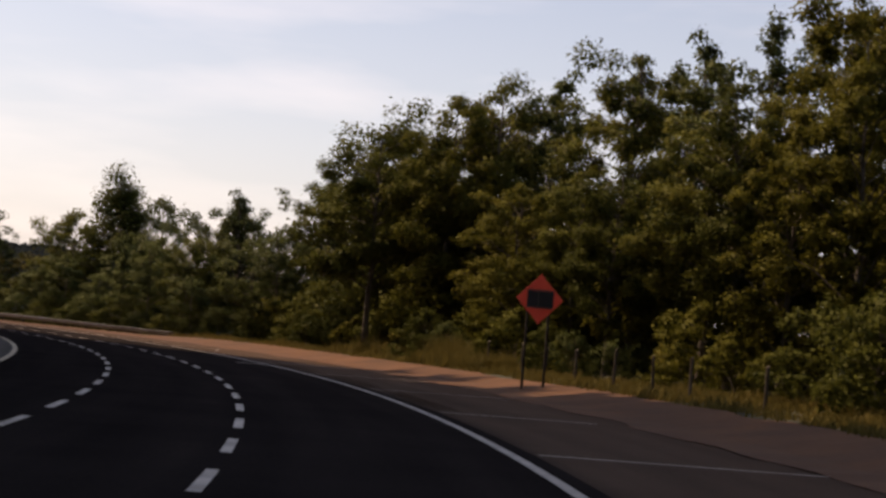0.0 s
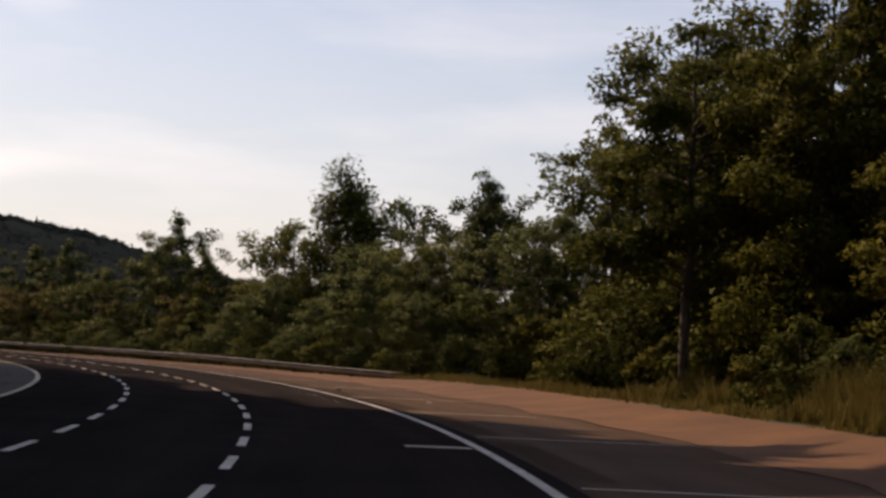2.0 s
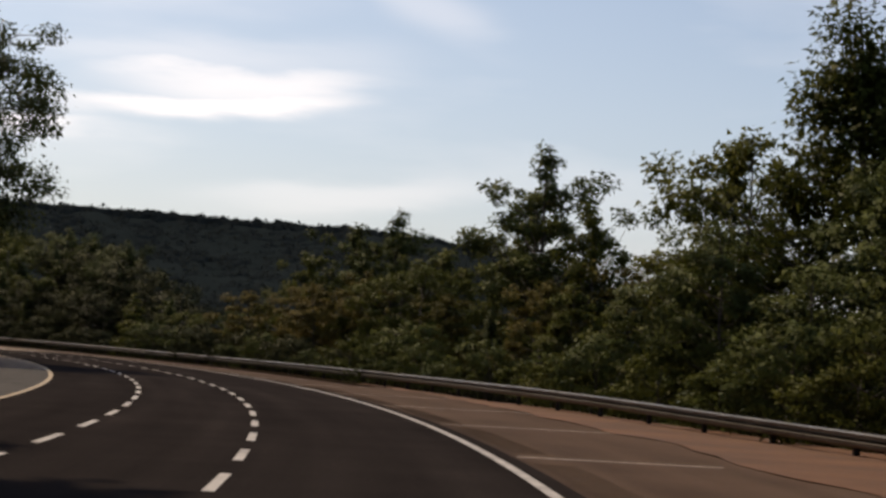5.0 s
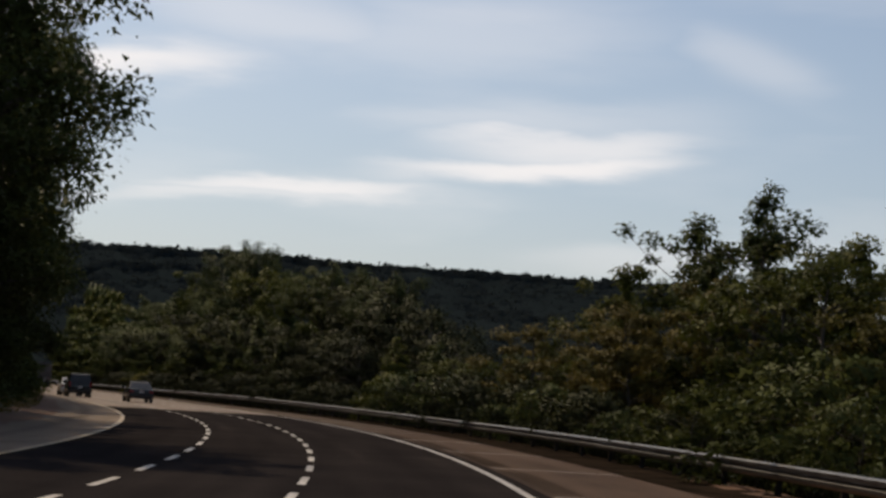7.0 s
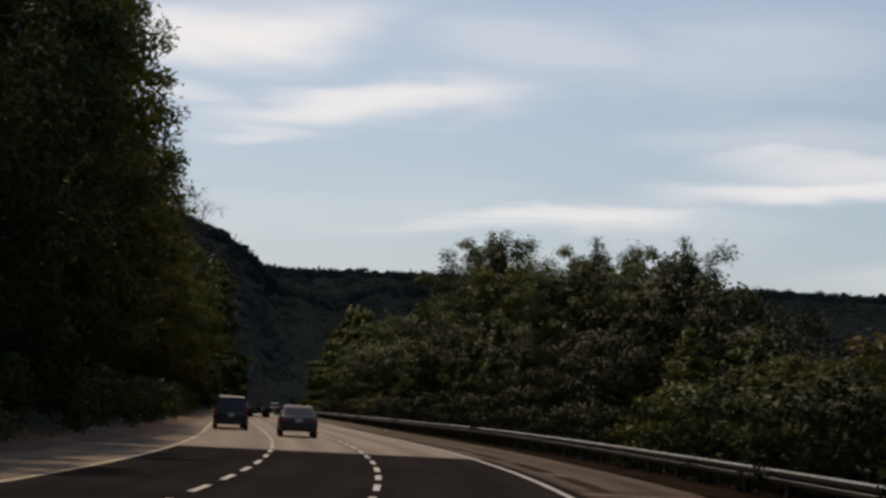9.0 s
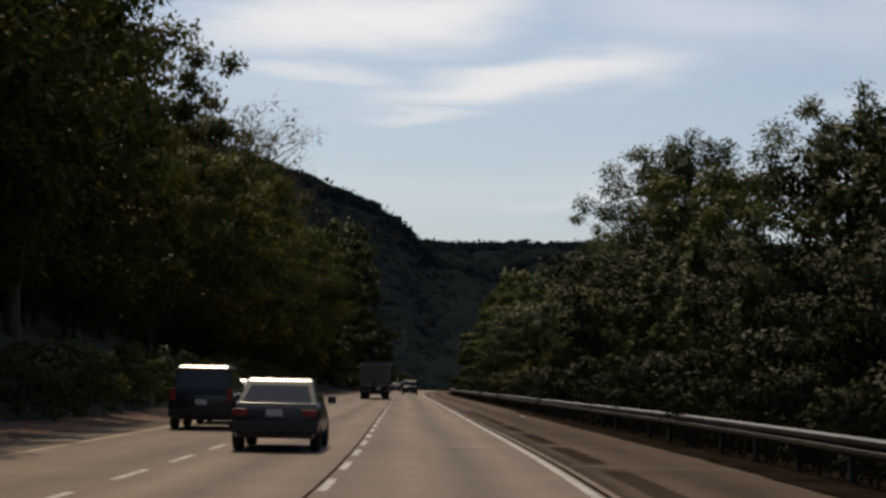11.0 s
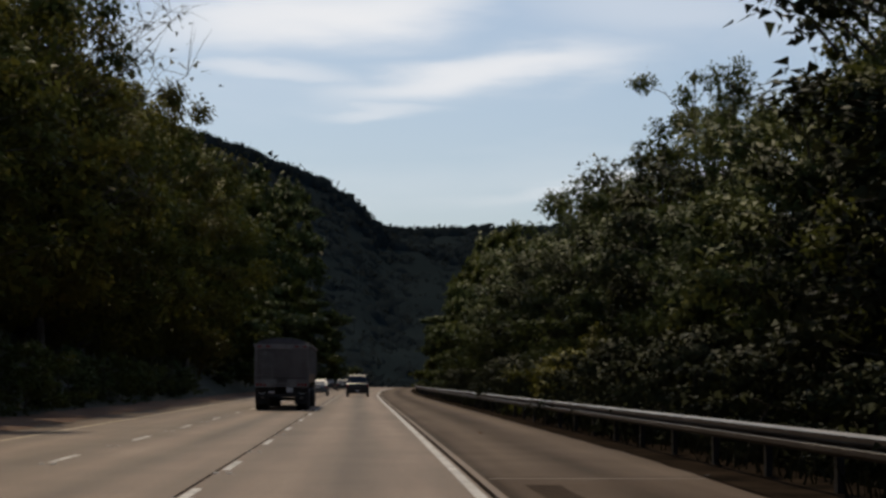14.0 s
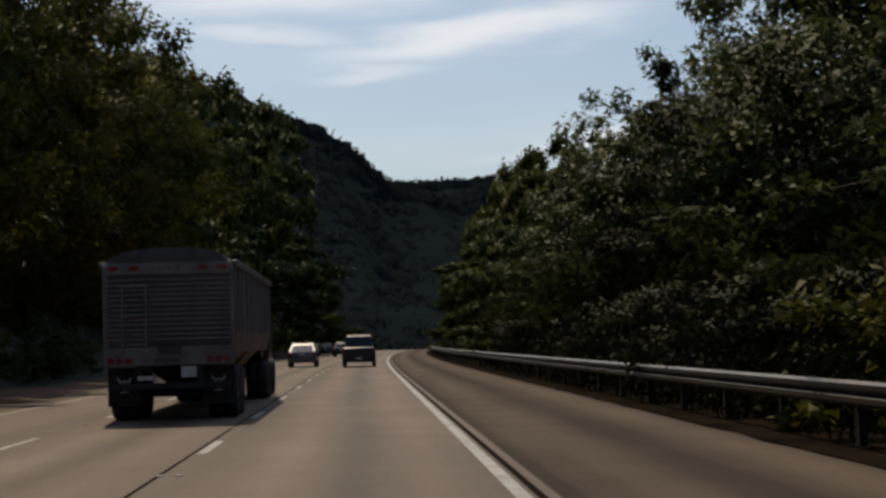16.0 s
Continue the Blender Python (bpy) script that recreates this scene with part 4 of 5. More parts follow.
# right side: the trees that stand out against the sky, by place, height of the top above the road, and width
STANDOUT = [
    ("dome", 93, 16.4, 15.2, 1.3), ("near_1", 80, 13.9, 14.4, 0.95), ("near_1", 87, 18.0, 15.6, 0.9), ("dome", 99, 18.0, 12.4, 1.0), ("near_2", 79, 15.8, 15.2, 0.9), ("high", 85, 11.8, 12.6, 1.2), ("near_3", 84, 17.0, 14.6, 1.0), ("open_1", 104, 16.5, 12.8, 1.2), ("open_1", 108, 17.5, 12.4, 1.1),
    ("open_1", 119.5, 16.8, 11.9, 1.25), ("open_2", 122.5, 18.0, 11.2, 1.2), ("open_2", 128, 18.5, 10.4, 1.1), ("open_1", 113, 17.5, 9.8, 1.2), ("mid_2", 125, 17, 8.8, 1.0),
    ("spire", 147.5, 19.5, 15.2, 1.0), ("mid_1", 152, 17.0, 11.2, 1.05), ("near_4", 138, 18.2, 9.8, 0.85), ("open_1", 154.5, 17.2, 10.8, 1.1), ("mid_2", 142.5, 17, 8.8, 1.0),
    ("open_1", 171, 15.2, 13.0, 1.2), ("open_1", 176.5, 16.2, 11.6, 1.2), ("open_2", 180, 17, 10.2, 1.2), ("open_2", 168, 16.5, 9.5, 1.1),
    ("open_1", 198, 15.8, 11.6, 1.15), ("open_2", 205, 16.4, 10.9, 1.3), ("open_1", 192, 16.2, 8.6, 1.3), ("open_2", 187.5, 16.2, 8.2, 1.3), ("open_2", 218.5, 17, 9.4, 1.1), ("open_1", 201.5, 17.5, 9.6, 1.2),
    ("crowned", 267, 16.6, 12.4, 1.15), ("dusky", 262, 17.5, 9.8, 1.1), ("dusky", 272.5, 17.0, 11.6, 1.0), ("open_2", 281, 16.6, 12.9, 1.3), ("crowned", 290, 16.6, 14.8, 1.2), ("dusky", 286, 17.5, 12.4, 1.0), ("open_2", 299, 17, 14.2, 1.3), ("mid_2", 278, 17.6, 11.0, 1.0),
    ("near_4", 353, 22.5, 19.5, 0.75), ("crowned", 336, 17.6, 20.5, 1.1), ("crowned", 347, 17.8, 21.5, 1.15), ("near_3", 342, 18.5, 15.5, 1.0), ("near_2", 321, 17.8, 15.0, 0.9), ("mid_1", 329, 17.5, 16.5, 0.9), ("near_3", 354, 19.0, 17.0, 0.9),
    ("near_4", 361, 18.4, 14.8, 0.8), ("mid_2", 368, 17.5, 15.0, 0.8), ("crowned", 375, 17.8, 17.4, 0.85), ("near_2", 382, 17.8, 19.4, 0.66), ("open_1", 392, 16.4, 16.6, 1.3), ("near_4", 397, 16.6, 15.0, 1.0), ("near_4", 402, 17.5, 15.4, 0.9), ("mid_1", 390, 17.5, 14.6, 0.9),
    ("crowned", 413, 16.4, 15.2, 1.1), ("near_4", 419, 17.6, 15.6, 0.9), ("open_1", 426, 16.2, 17.6, 1.2), ("mid_2", 408, 17.5, 14.4, 0.9),
]
for key, s, u, top, wide in STANDOUT:
    plant(key, s, u, top=top, turn=rt.uniform(0, 6.28) + (4.7 if s == 79 else 0.0), wide=wide)
# the wood that faces the first bend
for k in range(14):
    s = 27 + 4.4 * k + rt.uniform(-1, 1)
    key = some("near_1", "near_2", "near_2", "near_3")
    plant("high" if 51 < s < 68 else key, s, 14.8 + rt.uniform(-0.8, 1.0) + (1.0 if s < 60 else 0), top=rt.uniform(8.5, 12.0), turn=rt.uniform(0, 6.28), wide=rt.uniform(1.0, 1.25))
for k in range(13):
    s = 36 + 4.9 * k + rt.uniform(-1.2, 1.2)
    plant(some("open_1", "near_3", "near_2", "open_2", "near_3"), s, 20 + rt.uniform(-1.2, 1.5), top=rt.uniform(15.0, 17.0) if s < 86 else rt.uniform(9, 11), turn=rt.uniform(0, 6.28), wide=rt.uniform(0.9, 1.1))
woods("woods_inner", [(some("far_1", "far_2"), 26 + 3.2 * k + rt.uniform(-2, 2), u + rt.uniform(-2, 2), (9.5 if 30 + 3.2 * k > 88 else 10.5) * rt.uniform(0.8, 1.05), rt.uniform(0, 6.28), 1.2) for k in range(27) for u in (21, 26.5)] + [(some("far_1", "far_2"), 20 + 3.4 * k + rt.uniform(-1, 1), u, h * rt.uniform(0.8, 1.1), rt.uniform(0, 6.28), w) for k in range(24) for u, h, w in ((19.5, 4.5, 2.2), (33.0, 9.0, 1.5))], "shaded inner wood behind the roadside trees")
for k in range(12):
    plant(some("bush_1", "bush_3", "bush_2"), 82 + 2.3 * k, 15.0 + rt.uniform(-1.0, 1.6), height=rt.uniform(3.2, 4.6), turn=rt.uniform(0, 6.28), wide=1.2, group="roadside shrubs")
for k in range(12):
    plant(some("bush_1", "bush_3", "bush_2"), 54 + 2.6 * k, 16.6 + rt.uniform(-0.6, 0.8), height=rt.uniform(3.0, 4.2) * (1 if k > 3 else 0.4), turn=rt.uniform(0, 6.28), wide=1.25, group="roadside shrubs")
# lower wood behind the guardrail, falling away towards the river
s = 104.0
while s < 330:
    low = float(np.interp(s, [104, 118, 140, 165, 185, 240, 262, 300, 330], [7.6, 7.2, 7.0, 6.6, 6.8, 6.4, 8.6, 10.5, 12.5]))
    for u in (12.4, 17.5):
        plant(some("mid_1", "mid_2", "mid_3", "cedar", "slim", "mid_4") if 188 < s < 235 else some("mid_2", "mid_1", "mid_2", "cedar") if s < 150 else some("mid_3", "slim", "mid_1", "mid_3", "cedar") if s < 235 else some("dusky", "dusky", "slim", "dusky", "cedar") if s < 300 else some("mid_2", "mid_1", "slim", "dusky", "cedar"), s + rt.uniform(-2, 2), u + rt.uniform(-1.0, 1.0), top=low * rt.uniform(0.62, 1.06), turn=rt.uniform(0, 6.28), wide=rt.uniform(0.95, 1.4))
    s += 5.6
while s < 450:
    for u in (12.6, ):
        plant(some("mid_2", "dusky", "mid_2", "near_4"), s + rt.uniform(-2, 2), u + rt.uniform(-0.7, 0.7), top=rt.uniform(7.5, 11.5), turn=rt.uniform(0, 6.28), wide=rt.uniform(1.0, 1.3))
    s += 5.6
fill = []
for k in range(60):
    s = 104 + 5.6 * k
    low = float(np.interp(s, [104, 140, 165, 240, 262, 300, 330, 430], [10, 9.5, 9.0, 9.0, 11.5, 13.5, 16, 18]))
    fill += [(some("far_1", "far_2"), s + rt.uniform(-2, 2), u + rt.uniform(-2, 2), low * rt.uniform(0.8, 1.0), rt.uniform(0, 6.28), 1.35) for u in (24,)]
for k in range(28):
    s = 432 + 7.2 * k
    tall = float(np.interp(s, [432, 460, 510, 560, 633], [18, 20, 24.5, 28.5, 33]))
    fill += [(some("far_1", "far_2"), s + rt.uniform(-3, 3), u + rt.uniform(-1.0, 1.0), tall * k_ * rt.uniform(0.9, 1.05), rt.uniform(0, 6.28), 0.75 / k_) for u, k_ in ((13.2, 0.55), (16.5, 1.0))]
woods("woods_valley", fill, "dim woods falling away to the valley beyond the guardrail")
# left side: tall hillside wood that shades the first bend, then lines the road
shade = []
for k in range(44):
    s = -34 + 4.2 * k
    tall = float(np.interp(s, [40, 56, 64, 76, 88, 98, 130, 150], [43.0, 35.5, 33.5, 36.0, 36.5, 27.0, 23.0, 12.0]))
    shade += [("shade" if s < 120 else some("far_1", "far_2"), s + rt.uniform(-1.5, 1.5), left_edge(s) - d + rt.uniform(-0.8, 0.8), tall * k_ * rt.uniform(0.9, 1.06), rt.uniform(0, 6.28), w) for d, k_, w in ((9.5, 0.85, 0.66), (14.5, 0.9, 1.05), (21, 0.95, 1.2)) if not (s > 140 and d < 12)]
for k in range(46):
    s = 196 + 8.0 * k + rt.uniform(-2, 2)
    shade += [(some("far_1", "far_2"), s + rt.uniform(-3, 3), left_edge(s) + u + rt.uniform(-1.5, 1.5), h * rt.uniform(0.85, 1.1), rt.uniform(0, 6.28), 1.25) for u, h in ((-15, 17),)]
    shade += [("shade", s + rt.uniform(-3, 3), left_edge(s) + u, 18 * rt.uniform(0.85, 1.1), rt.uniform(0, 6.28), 1.25) for u in (-23, -34)]
for k in range(18):
    s = 455 + 8.0 * k + rt.uniform(-2, 2)
    tall = float(np.interp(s, [455, 490, 550, 600], [22, 25.5, 31, 34]))
    shade += [(some("far_1", "far_2"), s + rt.uniform(-2, 2), left_edge(s) - u, tall * k_ * rt.uniform(0.9, 1.05), rt.uniform(0, 6.28), 0.75 / k_) for u, k_ in ((4.6, 0.5), (8.0, 1.0))]
woods("woods_hillside", shade, "dark hillside wood above the left shoulder")
plant("hanging", 179.5, -11.5, top=20.5, wide=1.05, turn=0.6, group="left wood")
plant("edge", 188, -14.0, top=16.5, wide=1.1, turn=1.0, group="left wood")
for key, s, out, top in (("edge", 226, 7.0, 21.5), ("edge", 240, 6.9, 24.0), ("near_2", 252, 8.2, 27.0), ("near_2", 264, 8.3, 28.5), ("near_2", 277, 8.2, 29.0), ("near_2", 290, 8.2, 27.5)):
    plant(key, s, left_edge(s) - out, top=top, wide=0.95, turn=s, group="left wood")
plant("edge", 192, -13.9, top=17.5, wide=1.0, turn=4.0, group="left wood")
plant("edge", 203, -14.2, top=18.5, wide=1.0, turn=3.0, group="left wood")
plant("edge", 196, -14.5, top=16.0, wide=1.15, turn=2.0, group="left wood")
s = 204.0
while s < 460:
    key = some("olive", "mid_1", "olive", "near_2", "mid_3") if s < 330 else some("olive", "mid_3", "mid_1", "olive")
    high = float(np.interp(s, [200, 250, 285, 330, 400, 460], [16, 18, 21, 19.5, 21, 24]))
    plant(key, s + rt.uniform(-1, 1), left_edge(s) - (9.4 if s < 330 else 7.8) + rt.uniform(-0.8, 0.8), top=high * rt.uniform(0.86, 1.06), turn=rt.uniform(0, 6.28), wide=rt.uniform(0.95, 1.15), group="left wood")
    s += 6.2
for s, h in ((262, 25), (281, 25.5), (300, 24), (318, 23), (345, 27), (366, 27), (384, 25), (420, 27), (446, 29)):
    plant(some("mid_3", "olive", "mid_1"), s, left_edge(s) - 9.5, top=h, turn=rt.uniform(0, 6.28), wide=0.8, group="left wood")
plant("bare", 376, -15.0, top=27.5, group="left wood")
plant("bare", 388, -17.5, top=29.5, turn=2.0, group="left wood")
for s, u, top in ((340.0, 9.3, 4.5), (338.6, 9.9, 2.3), (356.0, 8.7, 3.7)):
    plant("ivy", s, u, top=top, turn=s, group="roadside trees")
plant("mid_1", 146.6, 22.6, top=13.0, wide=0.85, turn=1.3)
# shrubs along the edges
for k in range(24):
    s = 30 + 3.1 * k + rt.uniform(-0.8, 0.8)
    plant(some("bush_1", "bush_2", "bush_3"), s, 12.8 + rt.uniform(-0.8, 0.7) + (0.8 if s < 60 else 0), height=rt.uniform(1.6, 3.4), turn=rt.uniform(0, 6.28), group="roadside shrubs")
s = 104.0
while s < 440:
    plant(some("bush_1", "bush_4", "bush_3", "bush_3") if 150 < s < 235 else some("bush_4", "bush_4", "bush_2") if 342 < s < 368 else some("bush_4", "bush_4", "bush_4") if s > 225 else some("bush_1", "bush_3", "bush_3"), s, 8.5 + 3.6 * (1 - smooth(112, 165, s)) + rt.uniform(-0.4, 0.7), top=rt.uniform(1.3, 3.2), turn=rt.uniform(0, 6.28), wide=1.25, group="roadside shrubs")
    s += 4.2
s = 182.0
while s < 420:
    plant(some("bush_1", "bush_3"), s, left_edge(s) - 5.9 + 1.4 * narrow(s) + rt.uniform(-0.4, 0.4), height=rt.uniform(1.2, 3.0), turn=rt.uniform(0, 6.28), wide=1.25, group="roadside shrubs")
    s += 3.8


# ---- grass on the bank ----
def grass_patch(name, s0, s1, u0, u1, count, tall, label, seed, mat=GRASS):
    rng = np.random.default_rng(seed)
    verts, faces = [], []
    for k in range(count):
        s, u = rng.uniform(s0, s1), u0 + (u1 - u0) * rng.random() ** 0.8
        thick = noise.noise((s * 0.45, u * 0.6, 1.0)) + 0.4 * noise.noise((s * 1.7, u * 1.9, 4.0))
        if thick < -0.18:
            continue
        p = spot(s, u, lie(s, u) - 0.04)
        h = tall * rng.uniform(0.3, 0.9) * (0.55 + 1.1 * max(thick, 0))
        w = rng.uniform(0, 6.28)
        side = Vector((math.cos(w), math.sin(w), 0)) * rng.uniform(0.012, 0.03)
        tip = Vector((rng.normal() * 0.25, rng.normal() * 0.25, 1)) * h
        b = len(verts)
        verts += [p - side, p + side, p + tip * 0.55 + side * 0.7, p + tip * 0.55 - side * 0.7, p + tip + Vector((tip.x, tip.y, -0.1 * h)) * 0.4]
        faces += [(b, b + 1, b + 2, b + 3), (b + 3, b + 2, b + 4)]
    return tagged(new(name, mesh_of(name, verts, faces, [mat])), label, "grass", kind="stuff")


grass_patch("grass", 24, 112, 8.9, 13.6, 40000, 0.46, "tall dry yellowish grass along the wood's edge", 4)
grass_patch("grass", 63, 72, 9.4, 11.6, 4500, 1.5, "mound of tall yellow-green grass at the wood's edge", 11)
grass_patch("grass", 78, 86, 10.2, 12.4, 3500, 1.3, "mound of tall yellow-green grass at the wood's edge", 12)
grass_patch("grass", 150, 214, 7.2, 9.2, 10000, 0.7, "rough weeds behind the guardrail, coloured dark for shade", 6, WEEDS)
grass_patch("grass", 212, 420, 6.1, 8.6, 12000, 0.75, "dense growth under and behind the guardrail, coloured dark for shade", 8, WEEDS)
grass_patch("grass", 180, 235, -13.8, -11.6, 2600, 0.4, "rough grass along the left shoulder", 7)


# ---- guardrail ----
def guardrail():
    rail = tagged(new("guardrail"), "weathered galvanised steel guardrail on dark posts", "guardrail")
    u_at = lambda s: float(np.interp(s, [112, 118, 125, 132, 150, 176, 230], [11.3, 10.2, 9.3, 8.6, 7.3, 6.5, 6.05]))
    # the corrugated beam's section: outwards, upwards
    section = [(0.0, 0.32), (-0.04, 0.335), (-0.074, 0.37), (-0.078, 0.436), (-0.06, 0.446), (0.0, 0.470), (0.004, 0.478), (0.0, 0.486), (-0.04, 0.500), (-0.078, 0.53), (-0.084, 0.592), (-0.06, 0.608), (0.0, 0.626)]
    # the first stretch stands lower, half buried in the bank
    low = lambda s: -0.20 * (1 - smooth(113, 150, s)) + 0.19 * smooth(205, 275, s)
    back = [(x + 0.012, z) for x, z in reversed(section)]
    ring = section + back
    n = len(ring)
    seg = 0
    s = 113.5
    while s < 560:
        e = s + 7.62
        verts, faces = [], []
        lap = 0.004 if seg % 2 else 0.0
        cuts = np.linspace(s, e, 6)
        for i, q in enumerate(cuts):
            for x, z in ring:
                verts.append(spot(q, u_at(q) + x + lap, z + low(q)))
            if i:
                for k in range(n):
                    j = (k + 1) % n
                    a, b = (i - 1) * n, i * n
                    faces.append((a + k, a + j, b + j, b + k))
        faces += [tuple(range(n - 1, -1, -1)), tuple(range(5 * n, 6 * n))]
        child("beam", mesh_of("beam", verts, faces, [GALV]), rail)
        s, seg = e, seg + 1
    bm = box(-0.05, 0.05, -0.075, 0.075, -1.4, 0.60)
    post_me = bpy.data.meshes.new("post")
    bm.to_mesh(post_me)
    bm.free()
    post_me.materials.append(POST)
    bm = box(-0.075, 0.05, -0.075, 0.075, 0.33, 0.625)
    bmesh.ops.bevel(bm, geom=list(bm.edges), offset=0.008, segments=1, affect="EDGES")
    spacer_me = bpy.data.meshes.new("spacer")
    bm.to_mesh(spacer_me)
    bm.free()
    spacer_me.materials.append(WOOD)
    s = 113.9
    while s < 545:
        child("post", post_me, rail, at=stand(s, u_at(s) + 0.20, low(s)))
        child("spacer", spacer_me, rail, at=stand(s, u_at(s) + 0.09, low(s)))
        s += 3.81
    # end terminal
    bm = bmesh.new()
    block(bm, -0.09, 0.04, -0.16, 0.0, 0.30, 0.65)
    block(bm, -0.05, 0.10, -0.28, 0.9, 0.36, 0.60)
    end = part("end_terminal", bm, GALV, rail, "squared galvanised end terminal", 0.015)
    end.matrix_basis = stand(113.5, u_at(113.5), low(113.5))
    return rail


guardrail()


# ---- the covered works sign ----
def works_sign():
    sign = tagged(new("road_sign"), "orange diamond road-works sign with its legend covered in black", "road sign")
    sign.matrix_basis = stand(50.0, 8.0, 0.33, 4)
    for x in (-0.35, 0.33):
        bm = bmesh.new()
        for a, b, c, d in ((-0.035, -0.025, -0.03, 0.03), (0.025, 0.035, -0.03, 0.03), (-0.035, 0.035, 0.022, 0.03)):
            block(bm, x + a, x + b, c, d, -0.33, 2.75)
        part("post", bm, POST, sign, "dark steel channel post")
    r = 0.76
    bm = bmesh.new()
    pts = [(0, -r), (r, 0), (0, r), (-r, 0)]
    front = [bm.verts.new((x, -0.045, 2.55 + z)) for x, z in pts]
    back = [bm.verts.new((x, -0.036, 2.55 + z)) for x, z in pts]
    bm.faces.new(front)
    bm.faces.new(back[::-1])
    for i in range(4):
        bm.faces.new((front[i], back[i], back[(i + 1) % 4], front[(i + 1) % 4]))
    panel = part("panel", bm, SIGN_ORANGE, sign, "fluorescent orange diamond panel")
    for x0, x1 in ((-0.41, -0.07), (-0.05, 0.43)):
        part("cover", box(x0, x1, -0.075, -0.05, 2.31, 2.79), SIGN_BLACK, panel, "black cover sheet", 0.006)
    for z in (2.29, 2.81):
        part("clamp_bar", box(-0.43, 0.45, -0.085, -0.055, z - 0.012, z + 0.012), GALV, panel, "thin grey clamp bar")
    part("clamp_bar", box(-0.072, -0.048, -0.088, -0.058, 2.303, 2.797), GALV, panel, "thin grey clamp bar")
    return sign


works_sign()
rf = random.Random(9)


def fence_post():
    """A weathered fence post with a slanted top and a staple strip."""
    root = tagged(new("fence_post"), "weathered grey wooden fence post in the grass", "fence post", "fence posts")
    bm = bmesh.new()
    drum(bm, (0, 0, 0.45), "z", 0.055, 1.5, 9, 0.045)
    for v in bm.verts:
        if v.co.z > 1:
            v.co.z += v.co.x * 0.6
    part("shaft", bm, WOOD, root)
    return root


first_post = fence_post()
first_post.matrix_basis = stand(44.5, 10.9, 0.3)
for s in (47.6, 51.2, 54.3, 57.8, 61.0, 64.6, 39.0):
    copy_thing(first_post, stand(s, 10.9 + rf.uniform(-0.2, 0.3), 0.28 + rf.uniform(-0.1, 0.1), rf.uniform(0, 90)) @ pose(0, 0, 0, rf.uniform(-5, 5), rf.uniform(-5, 5), 0))


# ---- wheels ----
def wheel(parent, x, y, radius, width, rim_mat, rim_share=0.62, name="wheel"):
    """A wheel with its axle across: tyre with rounded shoulders, and a dished rim."""
    w = new(name)
    w.parent = parent
    w.matrix_basis = pose(x, y, radius)
    profile = [(rim_share, -0.5), (0.90, -0.5), (0.985, -0.36), (1.0, -0.15), (1.0, 0.15), (0.985, 0.36), (0.90, 0.5), (rim_share, 0.5)]
    n, verts, faces = 22, [], []
    for k in range(n):
        a = 2 * math.pi * k / n
        for q, h in profile:
            verts.append((h * width, math.cos(a) * q * radius, math.sin(a) * q * radius))
    m = len(profile)
    for k in range(n):
        j = (k + 1) % n
        for i in range(m):
            faces.append((k * m + i, k * m + (i + 1) % m, j * m + (i + 1) % m, j * m + i))
    child("tyre", mesh_of("tyre", verts, faces, [RUBBER], smooth_it=True), w)
    bm = bmesh.new()
    drum(bm, (0, 0, 0), "x", rim_share * radius, width * 0.7, 20)
    drum(bm, (0.0, 0, 0), "x", rim_share * radius * 0.35, width * 0.86, 12)
    part("rim", bm, rim_mat, w)
    return w


